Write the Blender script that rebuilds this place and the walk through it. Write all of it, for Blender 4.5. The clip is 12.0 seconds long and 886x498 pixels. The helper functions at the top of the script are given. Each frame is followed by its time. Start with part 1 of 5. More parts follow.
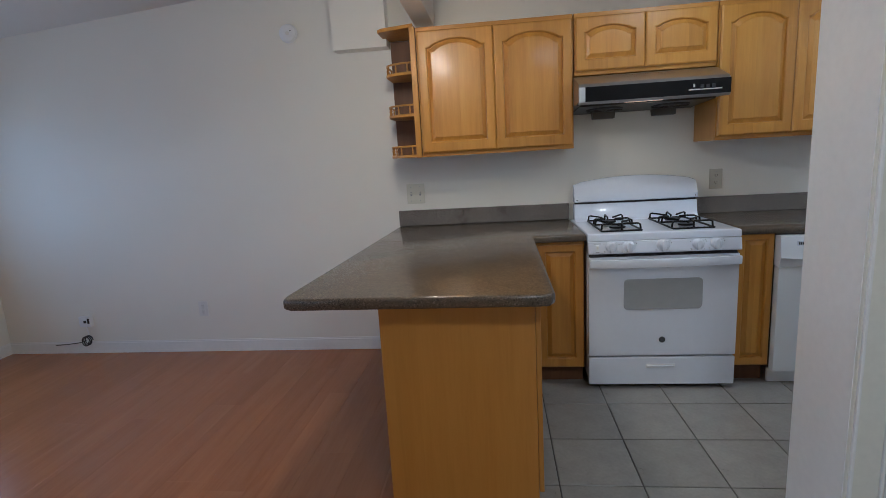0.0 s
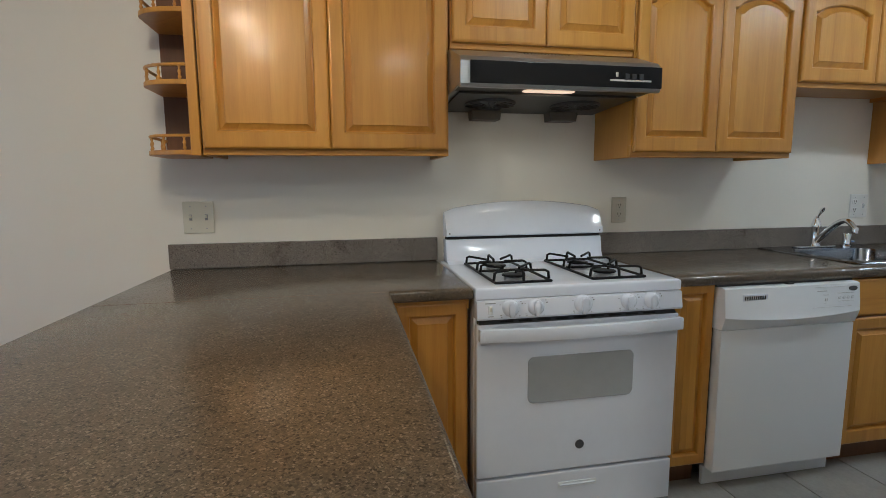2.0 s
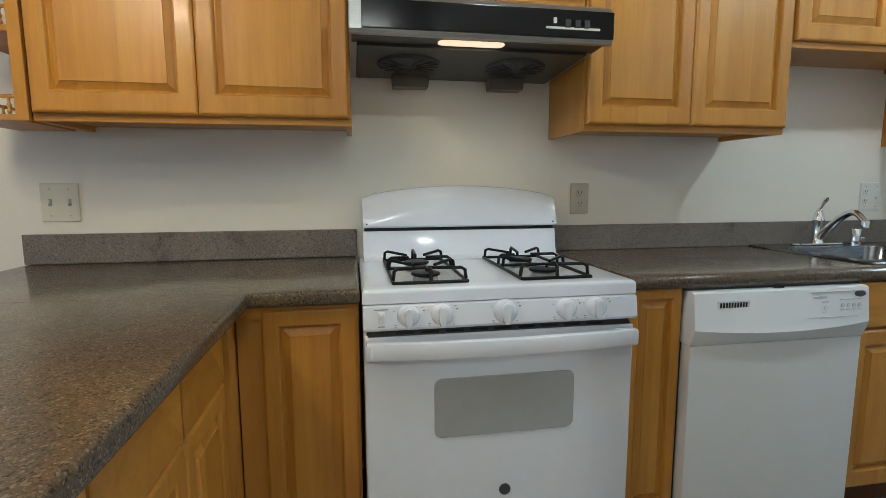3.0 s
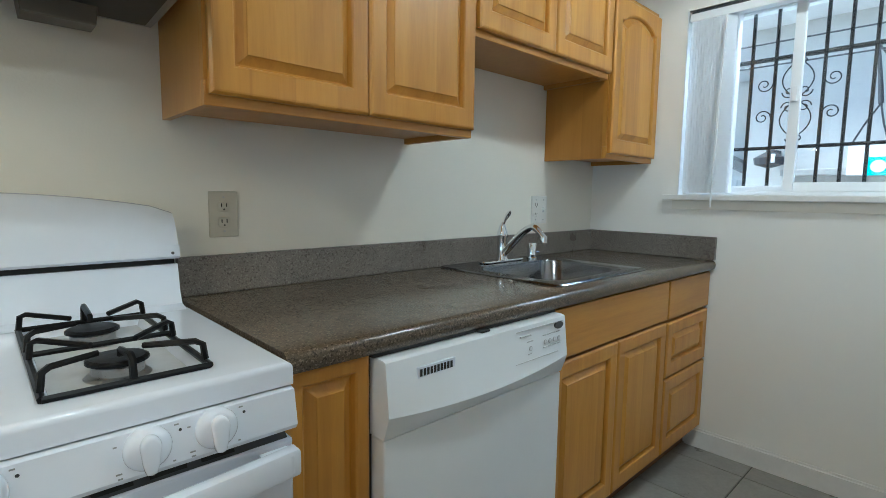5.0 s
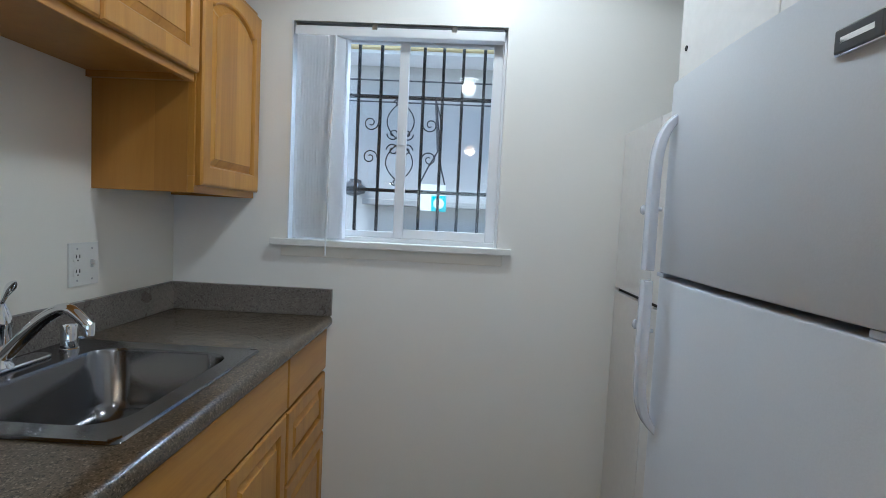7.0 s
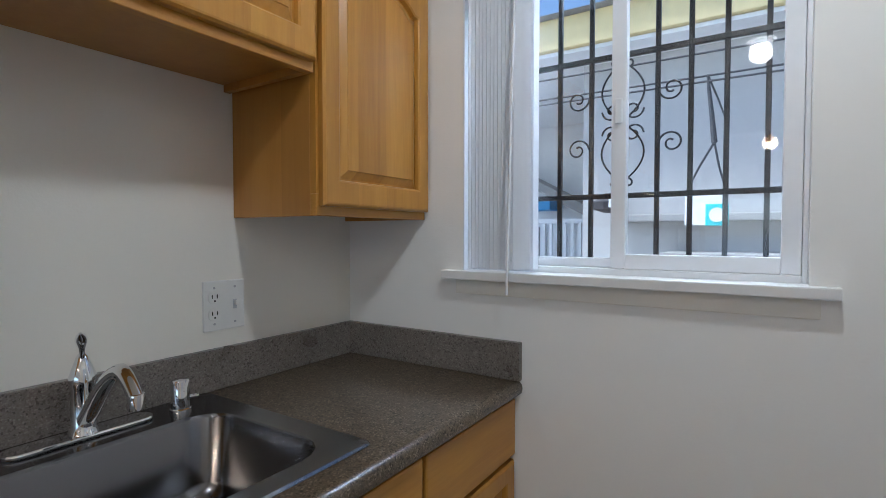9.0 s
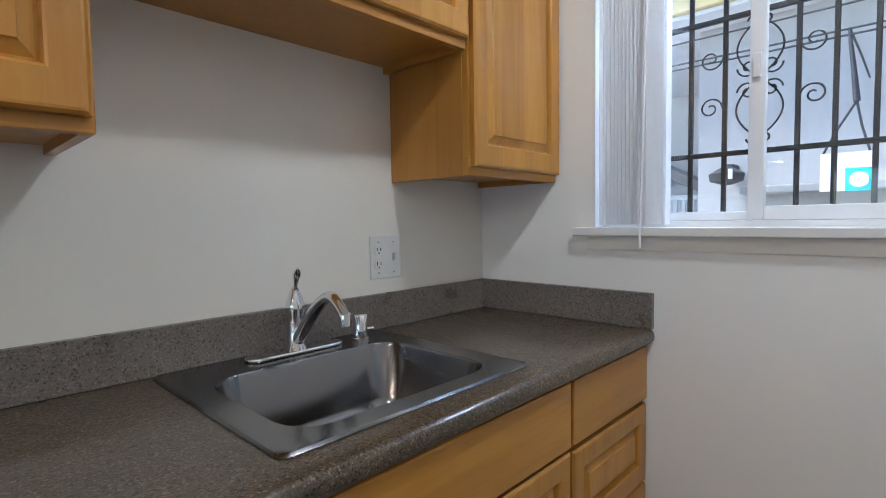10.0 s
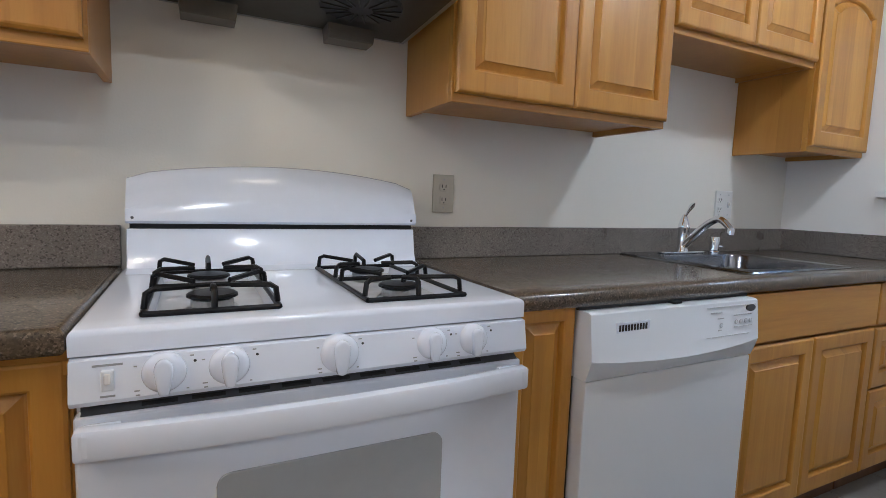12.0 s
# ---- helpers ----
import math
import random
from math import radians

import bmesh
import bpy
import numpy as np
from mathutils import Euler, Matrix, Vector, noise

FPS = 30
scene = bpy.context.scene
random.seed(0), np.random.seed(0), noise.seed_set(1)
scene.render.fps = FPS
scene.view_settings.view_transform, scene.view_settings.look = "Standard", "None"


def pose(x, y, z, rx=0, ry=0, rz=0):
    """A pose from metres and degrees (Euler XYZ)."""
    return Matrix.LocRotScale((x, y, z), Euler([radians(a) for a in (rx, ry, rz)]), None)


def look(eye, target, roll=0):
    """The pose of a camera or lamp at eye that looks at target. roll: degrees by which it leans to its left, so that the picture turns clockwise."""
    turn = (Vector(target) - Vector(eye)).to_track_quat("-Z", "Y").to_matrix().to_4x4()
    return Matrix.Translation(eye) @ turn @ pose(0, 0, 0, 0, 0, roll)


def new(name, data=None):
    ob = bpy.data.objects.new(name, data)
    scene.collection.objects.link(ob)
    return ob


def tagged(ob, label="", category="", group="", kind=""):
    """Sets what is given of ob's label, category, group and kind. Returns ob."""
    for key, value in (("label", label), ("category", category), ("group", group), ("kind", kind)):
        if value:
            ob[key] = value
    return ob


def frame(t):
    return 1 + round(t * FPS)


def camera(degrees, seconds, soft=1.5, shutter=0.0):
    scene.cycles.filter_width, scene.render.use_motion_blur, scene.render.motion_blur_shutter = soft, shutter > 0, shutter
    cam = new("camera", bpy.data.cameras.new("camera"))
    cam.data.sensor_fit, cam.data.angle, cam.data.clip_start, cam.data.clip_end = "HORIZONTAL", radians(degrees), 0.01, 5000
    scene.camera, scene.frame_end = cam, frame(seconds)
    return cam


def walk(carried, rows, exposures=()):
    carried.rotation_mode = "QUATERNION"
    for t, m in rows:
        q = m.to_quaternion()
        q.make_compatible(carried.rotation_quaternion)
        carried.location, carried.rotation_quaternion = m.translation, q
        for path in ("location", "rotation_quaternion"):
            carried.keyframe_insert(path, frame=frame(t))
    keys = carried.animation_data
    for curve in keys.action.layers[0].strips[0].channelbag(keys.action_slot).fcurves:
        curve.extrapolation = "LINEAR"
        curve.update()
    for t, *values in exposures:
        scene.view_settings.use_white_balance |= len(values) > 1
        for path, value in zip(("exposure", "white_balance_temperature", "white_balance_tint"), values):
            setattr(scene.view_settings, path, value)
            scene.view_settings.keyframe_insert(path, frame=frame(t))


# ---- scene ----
cam = camera(83.0, 12.0, soft=0.75)
# seconds, place of the eye, turn about x, y and z
ROWS = [
    (0.0, 0.449, 0.421, 1.348, 79.65, 3.29, 6.00),
    (0.5, 0.525, 0.695, 1.349, 81.52, 1.46, -7.52),
    (1.0, 0.508, 0.913, 1.357, 82.22, 1.33, -10.15),
    (1.5, 0.437, 1.263, 1.288, 83.38, 1.24, -11.67),
    (2.0, 0.484, 1.501, 1.253, 82.57, 0.37, -11.40),
    (2.5, 0.728, 1.652, 1.168, 82.99, 0.42, -8.59),
    (4.5, 1.075, 2.201, 1.202, 82.61, -1.10, -30.92),
    (5.0, 1.297, 2.317, 1.180, 83.92, -0.75, -43.13),
    (5.5, 1.476, 2.396, 1.206, 84.93, -1.23, -60.77),
    (6.0, 1.613, 2.494, 1.280, 84.79, -1.94, -79.27),
    (6.5, 1.678, 2.640, 1.293, 86.19, -2.92, -89.39),
    (8.5, 2.310, 2.488, 1.351, 88.01, -0.76, -68.22),
    (9.0, 2.437, 2.542, 1.301, 88.27, 0.00, -56.93),
    (9.5, 2.491, 2.584, 1.259, 87.61, 0.71, -47.68),
    (10.0, 2.240, 2.549, 1.226, 86.78, 0.88, -46.36),
    (10.5, 1.962, 2.485, 1.156, 86.80, 0.67, -44.95),
    (11.0, 1.621, 2.408, 1.127, 87.19, 0.75, -42.46),
    (11.5, 1.325, 2.429, 1.125, 86.00, -0.46, -36.25),
    (12.0, 1.059, 2.230, 1.111, 84.12, -2.00, -26.37),
]
# seconds, stops, kelvin, tint
EXPOSURES = [(0.0, 0.50, 4900, 6), (0.5, 0.64, 5150, 4), (1.5, 0.59, 5250, 3), (2.0, 0.61, 5350, 2), (2.5, 0.75, 5450, 0), (4.5, 1.07, 5100, -6), (5.5, 0.83, 5200, -4), (6.5, 0.58, 5150, 1), (8.5, 0.46, 5280, 5), (9.0, 0.49, 5350, 7), (10.0, 0.80, 5380, 8), (11.0, 1.04, 5300, 8), (11.5, 0.97, 5250, 9), (12.0, 0.96, 5200, 9)]
walk(cam, [(t, pose(x, y, z, rx, ry, rz)) for t, x, y, z, rx, ry, rz in ROWS], EXPOSURES)

# ---- world, sun, lamps ----
world = bpy.data.worlds.new("sky")
scene.world = world
world.use_nodes = True
wn = world.node_tree
sky = wn.nodes.new("ShaderNodeTexSky")
sky.sky_type, sky.sun_disc = "NISHITA", False
sky.sun_elevation, sky.sun_rotation = radians(54), radians(-52)
wn.links.new(sky.outputs[0], wn.nodes["Background"].inputs[0])
wn.nodes["Background"].inputs[1].default_value = 0.15
sun = new("sun", bpy.data.lights.new("sun", "SUN"))
sun.data.energy, sun.data.angle, sun.data.color = 3.6, radians(14), (1.0, 0.97, 0.93)
sun.matrix_basis = look((0, 0, 10), (3.8, -5.8, 0.0))


PENDANTS, PENDANT_Z = [(0.043, 2.55), (0.043, 2.10)], 2.075


def lamp(name, kind, m, energy, color, size=0.2, size_y=None):
    ob = new(name, bpy.data.lights.new(name, kind))
    ob.data.energy, ob.data.color = energy, color
    if kind == "AREA":
        ob.data.shape, ob.data.size = ("RECTANGLE", size) if size_y else ("DISK", size)
        if size_y:
            ob.data.size_y = size_y
    else:
        ob.data.shadow_soft_size = size
    ob.matrix_basis = m
    return ob


CANS = [(3.06, 2.53), (1.48, 2.60)]
for (cx, cy), power in zip(CANS, (13.0, 8.6)):
    can = lamp("can_light_glow", "SPOT", look((cx, cy, 2.365), (cx, cy, 0)), power, (1.0, 0.95, 0.87), 0.06)
    can.data.spot_size, can.data.spot_blend = radians(160), 0.28
for px, py in PENDANTS:
    lamp("pendant_glow", "POINT", pose(px, py, PENDANT_Z - 0.022), 9.5, (1.0, 0.77, 0.52), 0.055)
# Hall ceiling light is out of view; added to brighten the closet side.
HALL = (1.05, 0.25)
lamp("unseen_hall_glow", "AREA", look((*HALL, 2.42), (*HALL, 0)), 12.0, (1.0, 0.90, 0.76), 0.3)
lamp("hood_bulb_glow", "AREA", look((1.26, 3.24, 1.580), (1.26, 3.24, 0)), 0.25, (1.0, 0.78, 0.5), 0.16, 0.04)
# area lamps added outside the two windows, standing in for daylight
lamp("window_daylight", "AREA", look((4.15, 2.89, 2.42), (2.6, 2.89, 1.0)), 18, (0.86, 0.93, 1.0), 0.8, 0.5)
lamp("living_daylight", "AREA", look((-3.50, 1.30, 1.34), (0, 1.30, 1.25)), 5.4, (0.48, 0.72, 1.0), 4.1, 1.0)

# ---- materials ----


def mat(name):
    m = bpy.data.materials.new(name)
    m.use_nodes = True
    return m, m.node_tree, m.node_tree.nodes["Principled BSDF"]


def nd(nt, kind, **ins):
    n = nt.nodes.new(kind)
    for k, v in ins.items():
        n.inputs[k].default_value = v
    return n


def coords(nt, scale=(1, 1, 1), which="Object"):
    c = nt.nodes.new("ShaderNodeTexCoord")
    m = nt.nodes.new("ShaderNodeMapping")
    m.inputs["Scale"].default_value = scale
    nt.links.new(c.outputs[which], m.inputs["Vector"])
    return m.outputs[0]


def noise_tex(nt, vec, scale, detail=4, rough=0.55, distort=0.0):
    n = nd(nt, "ShaderNodeTexNoise", Scale=scale, Detail=detail, Roughness=rough, Distortion=distort)
    nt.links.new(vec, n.inputs["Vector"])
    return n.outputs["Fac"]


def ramp(nt, fac, stops):
    r = nt.nodes.new("ShaderNodeValToRGB")
    e = r.color_ramp.elements
    while len(e) < len(stops):
        e.new(0.5)
    for el, (p, c) in zip(e, stops):
        el.position, el.color = p, (*c, 1)
    nt.links.new(fac, r.inputs[0])
    return r.outputs[0]


def mix(nt, fac, a, b, blend="MIX"):
    n = nt.nodes.new("ShaderNodeMix")
    n.data_type, n.blend_type = "RGBA", blend
    for sock, v in ((n.inputs[0], fac), (n.inputs[6], a), (n.inputs[7], b)):
        if isinstance(v, (int, float)):
            sock.default_value = v
        elif isinstance(v, tuple):
            sock.default_value = (*v, 1)
        else:
            nt.links.new(v, sock)
    return n.outputs[2]


def bump(nt, bsdf, height, strength, distance=0.002):
    b = nd(nt, "ShaderNodeBump", Strength=strength, Distance=distance)
    nt.links.new(height, b.inputs["Height"])
    nt.links.new(b.outputs[0], bsdf.inputs["Normal"])


def plain(name, color, rough, metal=0.0, vary=0.06, grain=60.0, bumpy=0.0, coat=0.0, spec=0.5):
    m, nt, p = mat(name)
    v = coords(nt)
    a = noise_tex(nt, v, grain, 4)
    b = noise_tex(nt, v, 3.0, 3)
    lo = tuple(c * (1 - vary) for c in color)
    hi = tuple(min(1, c * (1 + vary)) for c in color)
    col = mix(nt, 0.3, ramp(nt, a, [(0.3, lo), (0.7, hi)]), ramp(nt, b, [(0.3, lo), (0.7, hi)]))
    nt.links.new(col, p.inputs["Base Color"])
    if vary:
        r = ramp(nt, b, [(0.3, (rough * 0.96,) * 3), (0.7, (min(1, rough * 1.04),) * 3)])
        nt.links.new(r, p.inputs["Roughness"])
    else:
        p.inputs["Roughness"].default_value = rough
    p.inputs["Metallic"].default_value = metal
    p.inputs["Specular IOR Level"].default_value = spec
    p.inputs["Coat Weight"].default_value = coat
    p.inputs["Coat Roughness"].default_value = 0.08
    if bumpy:
        bump(nt, p, a, bumpy)
    return m


def paint(name, color, rough=0.42, relief=0.25):
    """Rolled wall paint: fine orange peel, faint scuffs."""
    m, nt, p = mat(name)
    v = coords(nt)
    big = noise_tex(nt, v, 1.3, 5, 0.6)
    scuff = noise_tex(nt, v, 9.0, 6, 0.7, 0.4)
    col = ramp(nt, big, [(0.3, tuple(c * 0.975 for c in color)), (0.7, color)])
    col = mix(nt, ramp(nt, scuff, [(0.62, (0, 0, 0)), (0.8, (0.05,) * 3)]), col, tuple(c * 0.82 for c in color))
    nt.links.new(col, p.inputs["Base Color"])
    nt.links.new(ramp(nt, scuff, [(0.3, (rough * 0.96,) * 3), (0.7, (rough * 1.04,) * 3)]), p.inputs["Roughness"])
    bump(nt, p, noise_tex(nt, v, 170, 3, 0.6), relief, 0.0015)
    return m


def wood(name, dark, mid, light, boards=0.085, rough=0.38, coat=0.15, axis=2, spread=1.0):
    """Varnished wood: glued boards side by side, long grain along one axis."""
    m, nt, p = mat(name)
    c = nt.nodes.new("ShaderNodeTexCoord")
    info = nt.nodes.new("ShaderNodeObjectInfo")
    sep = nt.nodes.new("ShaderNodeSeparateXYZ")
    nt.links.new(c.outputs["Object"], sep.inputs[0])
    across = nt.nodes.new("ShaderNodeMath")
    across.operation = "ADD"
    others = [i for i in range(3) if i != axis]
    nt.links.new(sep.outputs[others[0]], across.inputs[0])
    nt.links.new(sep.outputs[others[1]], across.inputs[1])
    div = nt.nodes.new("ShaderNodeMath")
    div.operation, div.inputs[1].default_value = "DIVIDE", boards
    nt.links.new(across.outputs[0], div.inputs[0])
    fl = nt.nodes.new("ShaderNodeMath")
    fl.operation = "FLOOR"
    nt.links.new(div.outputs[0], fl.inputs[0])
    shift = nt.nodes.new("ShaderNodeMath")
    shift.operation, shift.inputs[1].default_value = "MULTIPLY_ADD", 37.0
    nt.links.new(info.outputs["Random"], shift.inputs[0])
    nt.links.new(fl.outputs[0], shift.inputs[2])
    white = nt.nodes.new("ShaderNodeTexWhiteNoise")
    white.noise_dimensions = "1D"
    nt.links.new(shift.outputs[0], white.inputs["W"])
    s = [15.0, 15.0, 15.0]
    s[axis] = 1.1
    mp = nd(nt, "ShaderNodeMapping", Scale=s)
    nt.links.new(c.outputs["Object"], mp.inputs["Vector"])
    off = nt.nodes.new("ShaderNodeVectorMath")
    off.operation = "ADD"
    comb = nt.nodes.new("ShaderNodeCombineXYZ")
    sh2 = nt.nodes.new("ShaderNodeMath")
    sh2.operation, sh2.inputs[1].default_value = "MULTIPLY", 9.0
    nt.links.new(shift.outputs[0], sh2.inputs[0])
    nt.links.new(sh2.outputs[0], comb.inputs[axis])
    nt.links.new(mp.outputs[0], off.inputs[0])
    nt.links.new(comb.outputs[0], off.inputs[1])
    g = noise_tex(nt, off.outputs[0], 1.0, 5, 0.62, 0.6)
    fine = noise_tex(nt, off.outputs[0], 6.0, 3, 0.7)
    col = ramp(nt, g, [(0.20, dark), (0.48, mid), (0.78, light)])
    col = mix(nt, 0.20, col, ramp(nt, fine, [(0.3, dark), (0.7, light)]))
    tone = ramp(nt, white.outputs["Value"], [(0.0, (0.86, 0.83, 0.79)), (0.5, (0.97, 0.96, 0.95)), (1.0, (1.06, 1.06, 1.06))])
    col = mix(nt, spread, col, mix(nt, 1.0, col, tone, "MULTIPLY"))
    nt.links.new(col, p.inputs["Base Color"])
    p.inputs["Roughness"].default_value = rough
    p.inputs["Coat Weight"].default_value = coat
    p.inputs["Coat Roughness"].default_value = 0.14
    bump(nt, p, fine, 0.06, 0.001)
    return m


def speckled(name, dark, mid, pale, fleck, rough=0.22, size=1.0, coat=0.0):
    """Speckled laminate like polished granite: clotted flecks at two sizes over a slow cloud."""
    m, nt, p = mat(name)
    v = coords(nt)
    cloud = noise_tex(nt, v, 5, 4, 0.6, 0.3)

    def grains(scale, warp):
        """One random tone for each grain of crushed stone."""
        off = nt.nodes.new("ShaderNodeVectorMath")
        off.operation = "MULTIPLY_ADD"
        wob = nd(nt, "ShaderNodeTexNoise", Scale=scale * 0.7, Detail=2.0)
        nt.links.new(v, wob.inputs["Vector"])
        nt.links.new(wob.outputs["Color"], off.inputs[0])
        off.inputs[1].default_value = (warp,) * 3
        nt.links.new(v, off.inputs[2])
        cell = nd(nt, "ShaderNodeTexVoronoi", Scale=scale)
        nt.links.new(off.outputs[0], cell.inputs["Vector"])
        tone = nt.nodes.new("ShaderNodeSeparateColor")
        nt.links.new(cell.outputs["Color"], tone.inputs[0])
        return tone.outputs[0]
    clump = noise_tex(nt, v, 38 * size, 4, 0.65, 0.1)
    col = ramp(nt, grains(400 * size, 0.002), [(0.0, dark), (0.35, mid), (0.65, mid), (1.0, pale)])
    col = mix(nt, ramp(nt, clump, [(0.38, (0.5,) * 3), (0.52, (0, 0, 0))]), col, mix(nt, 0.5, dark, mid))
    col = mix(nt, ramp(nt, grains(270 * size, 0.003), [(0.88, (0, 0, 0)), (0.91, (0.8,) * 3)]), col, tuple(c * 0.55 for c in dark))
    col = mix(nt, ramp(nt, grains(330 * size, 0.003), [(0.92, (0, 0, 0)), (0.95, (0.7,) * 3)]), col, fleck)
    col = mix(nt, 1.0, col, ramp(nt, cloud, [(0.3, (0.84,) * 3), (0.7, (1.12,) * 3)]), "MULTIPLY")
    nt.links.new(col, p.inputs["Base Color"])
    nt.links.new(ramp(nt, cloud, [(0.3, (rough * 0.8,) * 3), (0.7, (rough * 1.25,) * 3)]), p.inputs["Roughness"])
    p.inputs["Specular IOR Level"].default_value = 0.38
    p.inputs["Coat Weight"].default_value = coat
    p.inputs["Coat Roughness"].default_value = 0.36
    bump(nt, p, noise_tex(nt, v, 220, 2), 0.03, 0.0006)
    return m


def emitter(name, color, strength):
    m, nt, p = mat(name)
    p.inputs["Base Color"].default_value = (*color, 1)
    p.inputs["Emission Color"].default_value = (*color, 1)
    p.inputs["Emission Strength"].default_value = strength
    return m


def brushed(name, color, rough, axis_scale):
    m, nt, p = mat(name)
    n = noise_tex(nt, coords(nt, axis_scale), 1.0, 4, 0.7)
    nt.links.new(ramp(nt, n, [(0.3, tuple(c * 0.85 for c in color)), (0.7, color)]), p.inputs["Base Color"])
    nt.links.new(ramp(nt, n, [(0.3, (rough * 0.75,) * 3), (0.7, (rough * 1.25,) * 3)]), p.inputs["Roughness"])
    p.inputs["Metallic"].default_value = 1.0
    bump(nt, p, n, 0.04, 0.0005)
    return m


def glassy(name, tint=(1, 1, 1)):
    m, nt, p = mat(name)
    p.inputs["Base Color"].default_value = (*tint, 1)
    p.inputs["Roughness"].default_value = 0.0
    p.inputs["Transmission Weight"].default_value = 1.0
    p.inputs["IOR"].default_value = 1.45
    return m


WALL = paint("wall_paint", (0.82, 0.79, 0.715), 0.33, 0.22)
# Lighter copy of the wall paint, making up for light missing on the east wall.
WALLBRIGHT = paint("brightened_wall_paint", (0.88, 0.865, 0.825), 0.40, 0.22)
CEIL = paint("ceiling_paint", (0.72, 0.71, 0.68), 0.6, 0.4)
TRIM = plain("trim_paint", (0.80, 0.79, 0.77), 0.32, 0, 0.03, 40, 0.04)
CASING = plain("casing_paint", (0.74, 0.72, 0.64), 0.32, 0, 0.04, 40, 0.04)
WOOD = wood("maple_panel", (0.352, 0.146, 0.018), (0.502, 0.235, 0.030), (0.590, 0.308, 0.048), 0.105, spread=0.75)
WOODH = wood("maple_rail", (0.352, 0.146, 0.018), (0.502, 0.235, 0.030), (0.590, 0.308, 0.048), 0.3, axis=0)
WOODSIDE = wood("maple_side", (0.405, 0.178, 0.025), (0.484, 0.227, 0.036), (0.528, 0.264, 0.046), 0.4)
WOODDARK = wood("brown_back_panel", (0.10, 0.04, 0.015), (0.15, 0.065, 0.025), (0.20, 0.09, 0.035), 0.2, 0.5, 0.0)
WOODPANEL = wood("end_panel", (0.405, 0.174, 0.022), (0.484, 0.217, 0.031), (0.528, 0.244, 0.040), 0.6)
TOP = speckled("brown_speckled_top", (0.050, 0.036, 0.023), (0.094, 0.070, 0.045), (0.155, 0.115, 0.073), (0.22, 0.17, 0.12), 0.15, coat=0.3)
SPLASH = speckled("grey_speckled_splash", (0.135, 0.114, 0.095), (0.190, 0.166, 0.144), (0.250, 0.222, 0.194), (0.30, 0.275, 0.24), 0.32)
ENAMEL = plain("white_enamel", (0.75, 0.79, 0.885), 0.14, 0, 0.015, 30, 0, 0.3)
APPL = plain("white_plastic", (0.76, 0.79, 0.83), 0.28, 0, 0.0, 240)
FRIDGE = plain("white_textured_steel", (0.70, 0.73, 0.78), 0.30, 0, 0.02, 240, 0.12)
IRON = plain("black_cast_iron", (0.006, 0.006, 0.007), 0.42, 0, 0.2, 90, 0.2, 0.0, 0.2)
BLACK = plain("black_gloss", (0.008, 0.008, 0.009), 0.14, 0, 0.1, 30, 0, 0, 0.2)
RUBBER = plain("dark_rubber", (0.03, 0.03, 0.032), 0.6, 0, 0.15, 60)
GREYGLASS = plain("grey_oven_glass", (0.38, 0.40, 0.42), 0.12, 0, 0.04, 20)
STEEL = brushed("brushed_steel", (0.50, 0.505, 0.51), 0.34, (3, 260, 260))
SINKSTEEL = plain("satin_sink_steel", (0.21, 0.21, 0.22), 0.17, 1.0, 0.04, 240, 0.02)
CHROME = plain("chrome", (0.82, 0.83, 0.85), 0.05, 1.0, 0.02, 20)
HOODGREY = plain("hood_underside", (0.06, 0.056, 0.050), 0.4, 0.6, 0.15, 20, 0.05)
GREASE = plain("brown_grey_plastic", (0.12, 0.105, 0.085), 0.4, 0, 0.1, 20)
PLATE = plain("ivory_plastic", (0.52, 0.49, 0.41), 0.3, 0, 0.02, 40)
IVORY = plain("ivory_plate", (0.66, 0.64, 0.54), 0.3, 0, 0.02, 40)
PLATEW = plain("white_plate", (0.74, 0.73, 0.70), 0.3, 0, 0.02, 40)
DARK = plain("dark_slot", (0.02, 0.02, 0.02), 0.7, 0, 0.1)
VENTGREY = plain("vent_grey", (0.07, 0.072, 0.078), 0.4, 0, 0.05)
WELLGREY = plain("well_enamel", (0.60, 0.61, 0.63), 0.25, 0, 0.10, 25)
INKPALE = plain("pale_ink", (0.50, 0.51, 0.53), 0.6, 0, 0.05)
INK = plain("grey_ink", (0.26, 0.27, 0.29), 0.6, 0, 0.05)
BADGE = plain("dark_grey_badge", (0.10, 0.10, 0.11), 0.3, 0.5, 0.1, 40)
VINYL = plain("white_vinyl", (0.80, 0.81, 0.83), 0.3, 0, 0.02, 30)


def translucent(name, color, share):
    """Thin sheet that lets part of the light through."""
    m = plain(name, color, 0.45, 0, 0.03, 80, 0.05)
    nt = m.node_tree
    p, out = nt.nodes["Principled BSDF"], nt.nodes["Material Output"]
    tr = nd(nt, "ShaderNodeBsdfTranslucent", Color=(*color, 1))
    mx = nd(nt, "ShaderNodeMixShader", Fac=share)
    nt.links.new(p.outputs[0], mx.inputs[1])
    nt.links.new(tr.outputs[0], mx.inputs[2])
    nt.links.new(mx.outputs[0], out.inputs[0])
    return m


VANE = translucent("white_vane", (0.95, 0.96, 0.985), 0.55)
GLASS = glassy("window_glass")
GRILLE = plain("black_wrought_iron", (0.005, 0.005, 0.006), 0.5, 0, 0.2, 60, 0.1)
GROUT = plain("dark_grout", (0.075, 0.07, 0.065), 0.9, 0, 0.2, 90, 0.3)
AMBER = emitter("amber_lit_glass", (1.0, 0.55, 0.24), 2.2)
LAMPGLASS = emitter("lit_lens", (1.0, 0.66, 0.42), 0.55)
CANLENS = emitter("lit_can_lens", (1.0, 0.95, 0.87), 5.0)


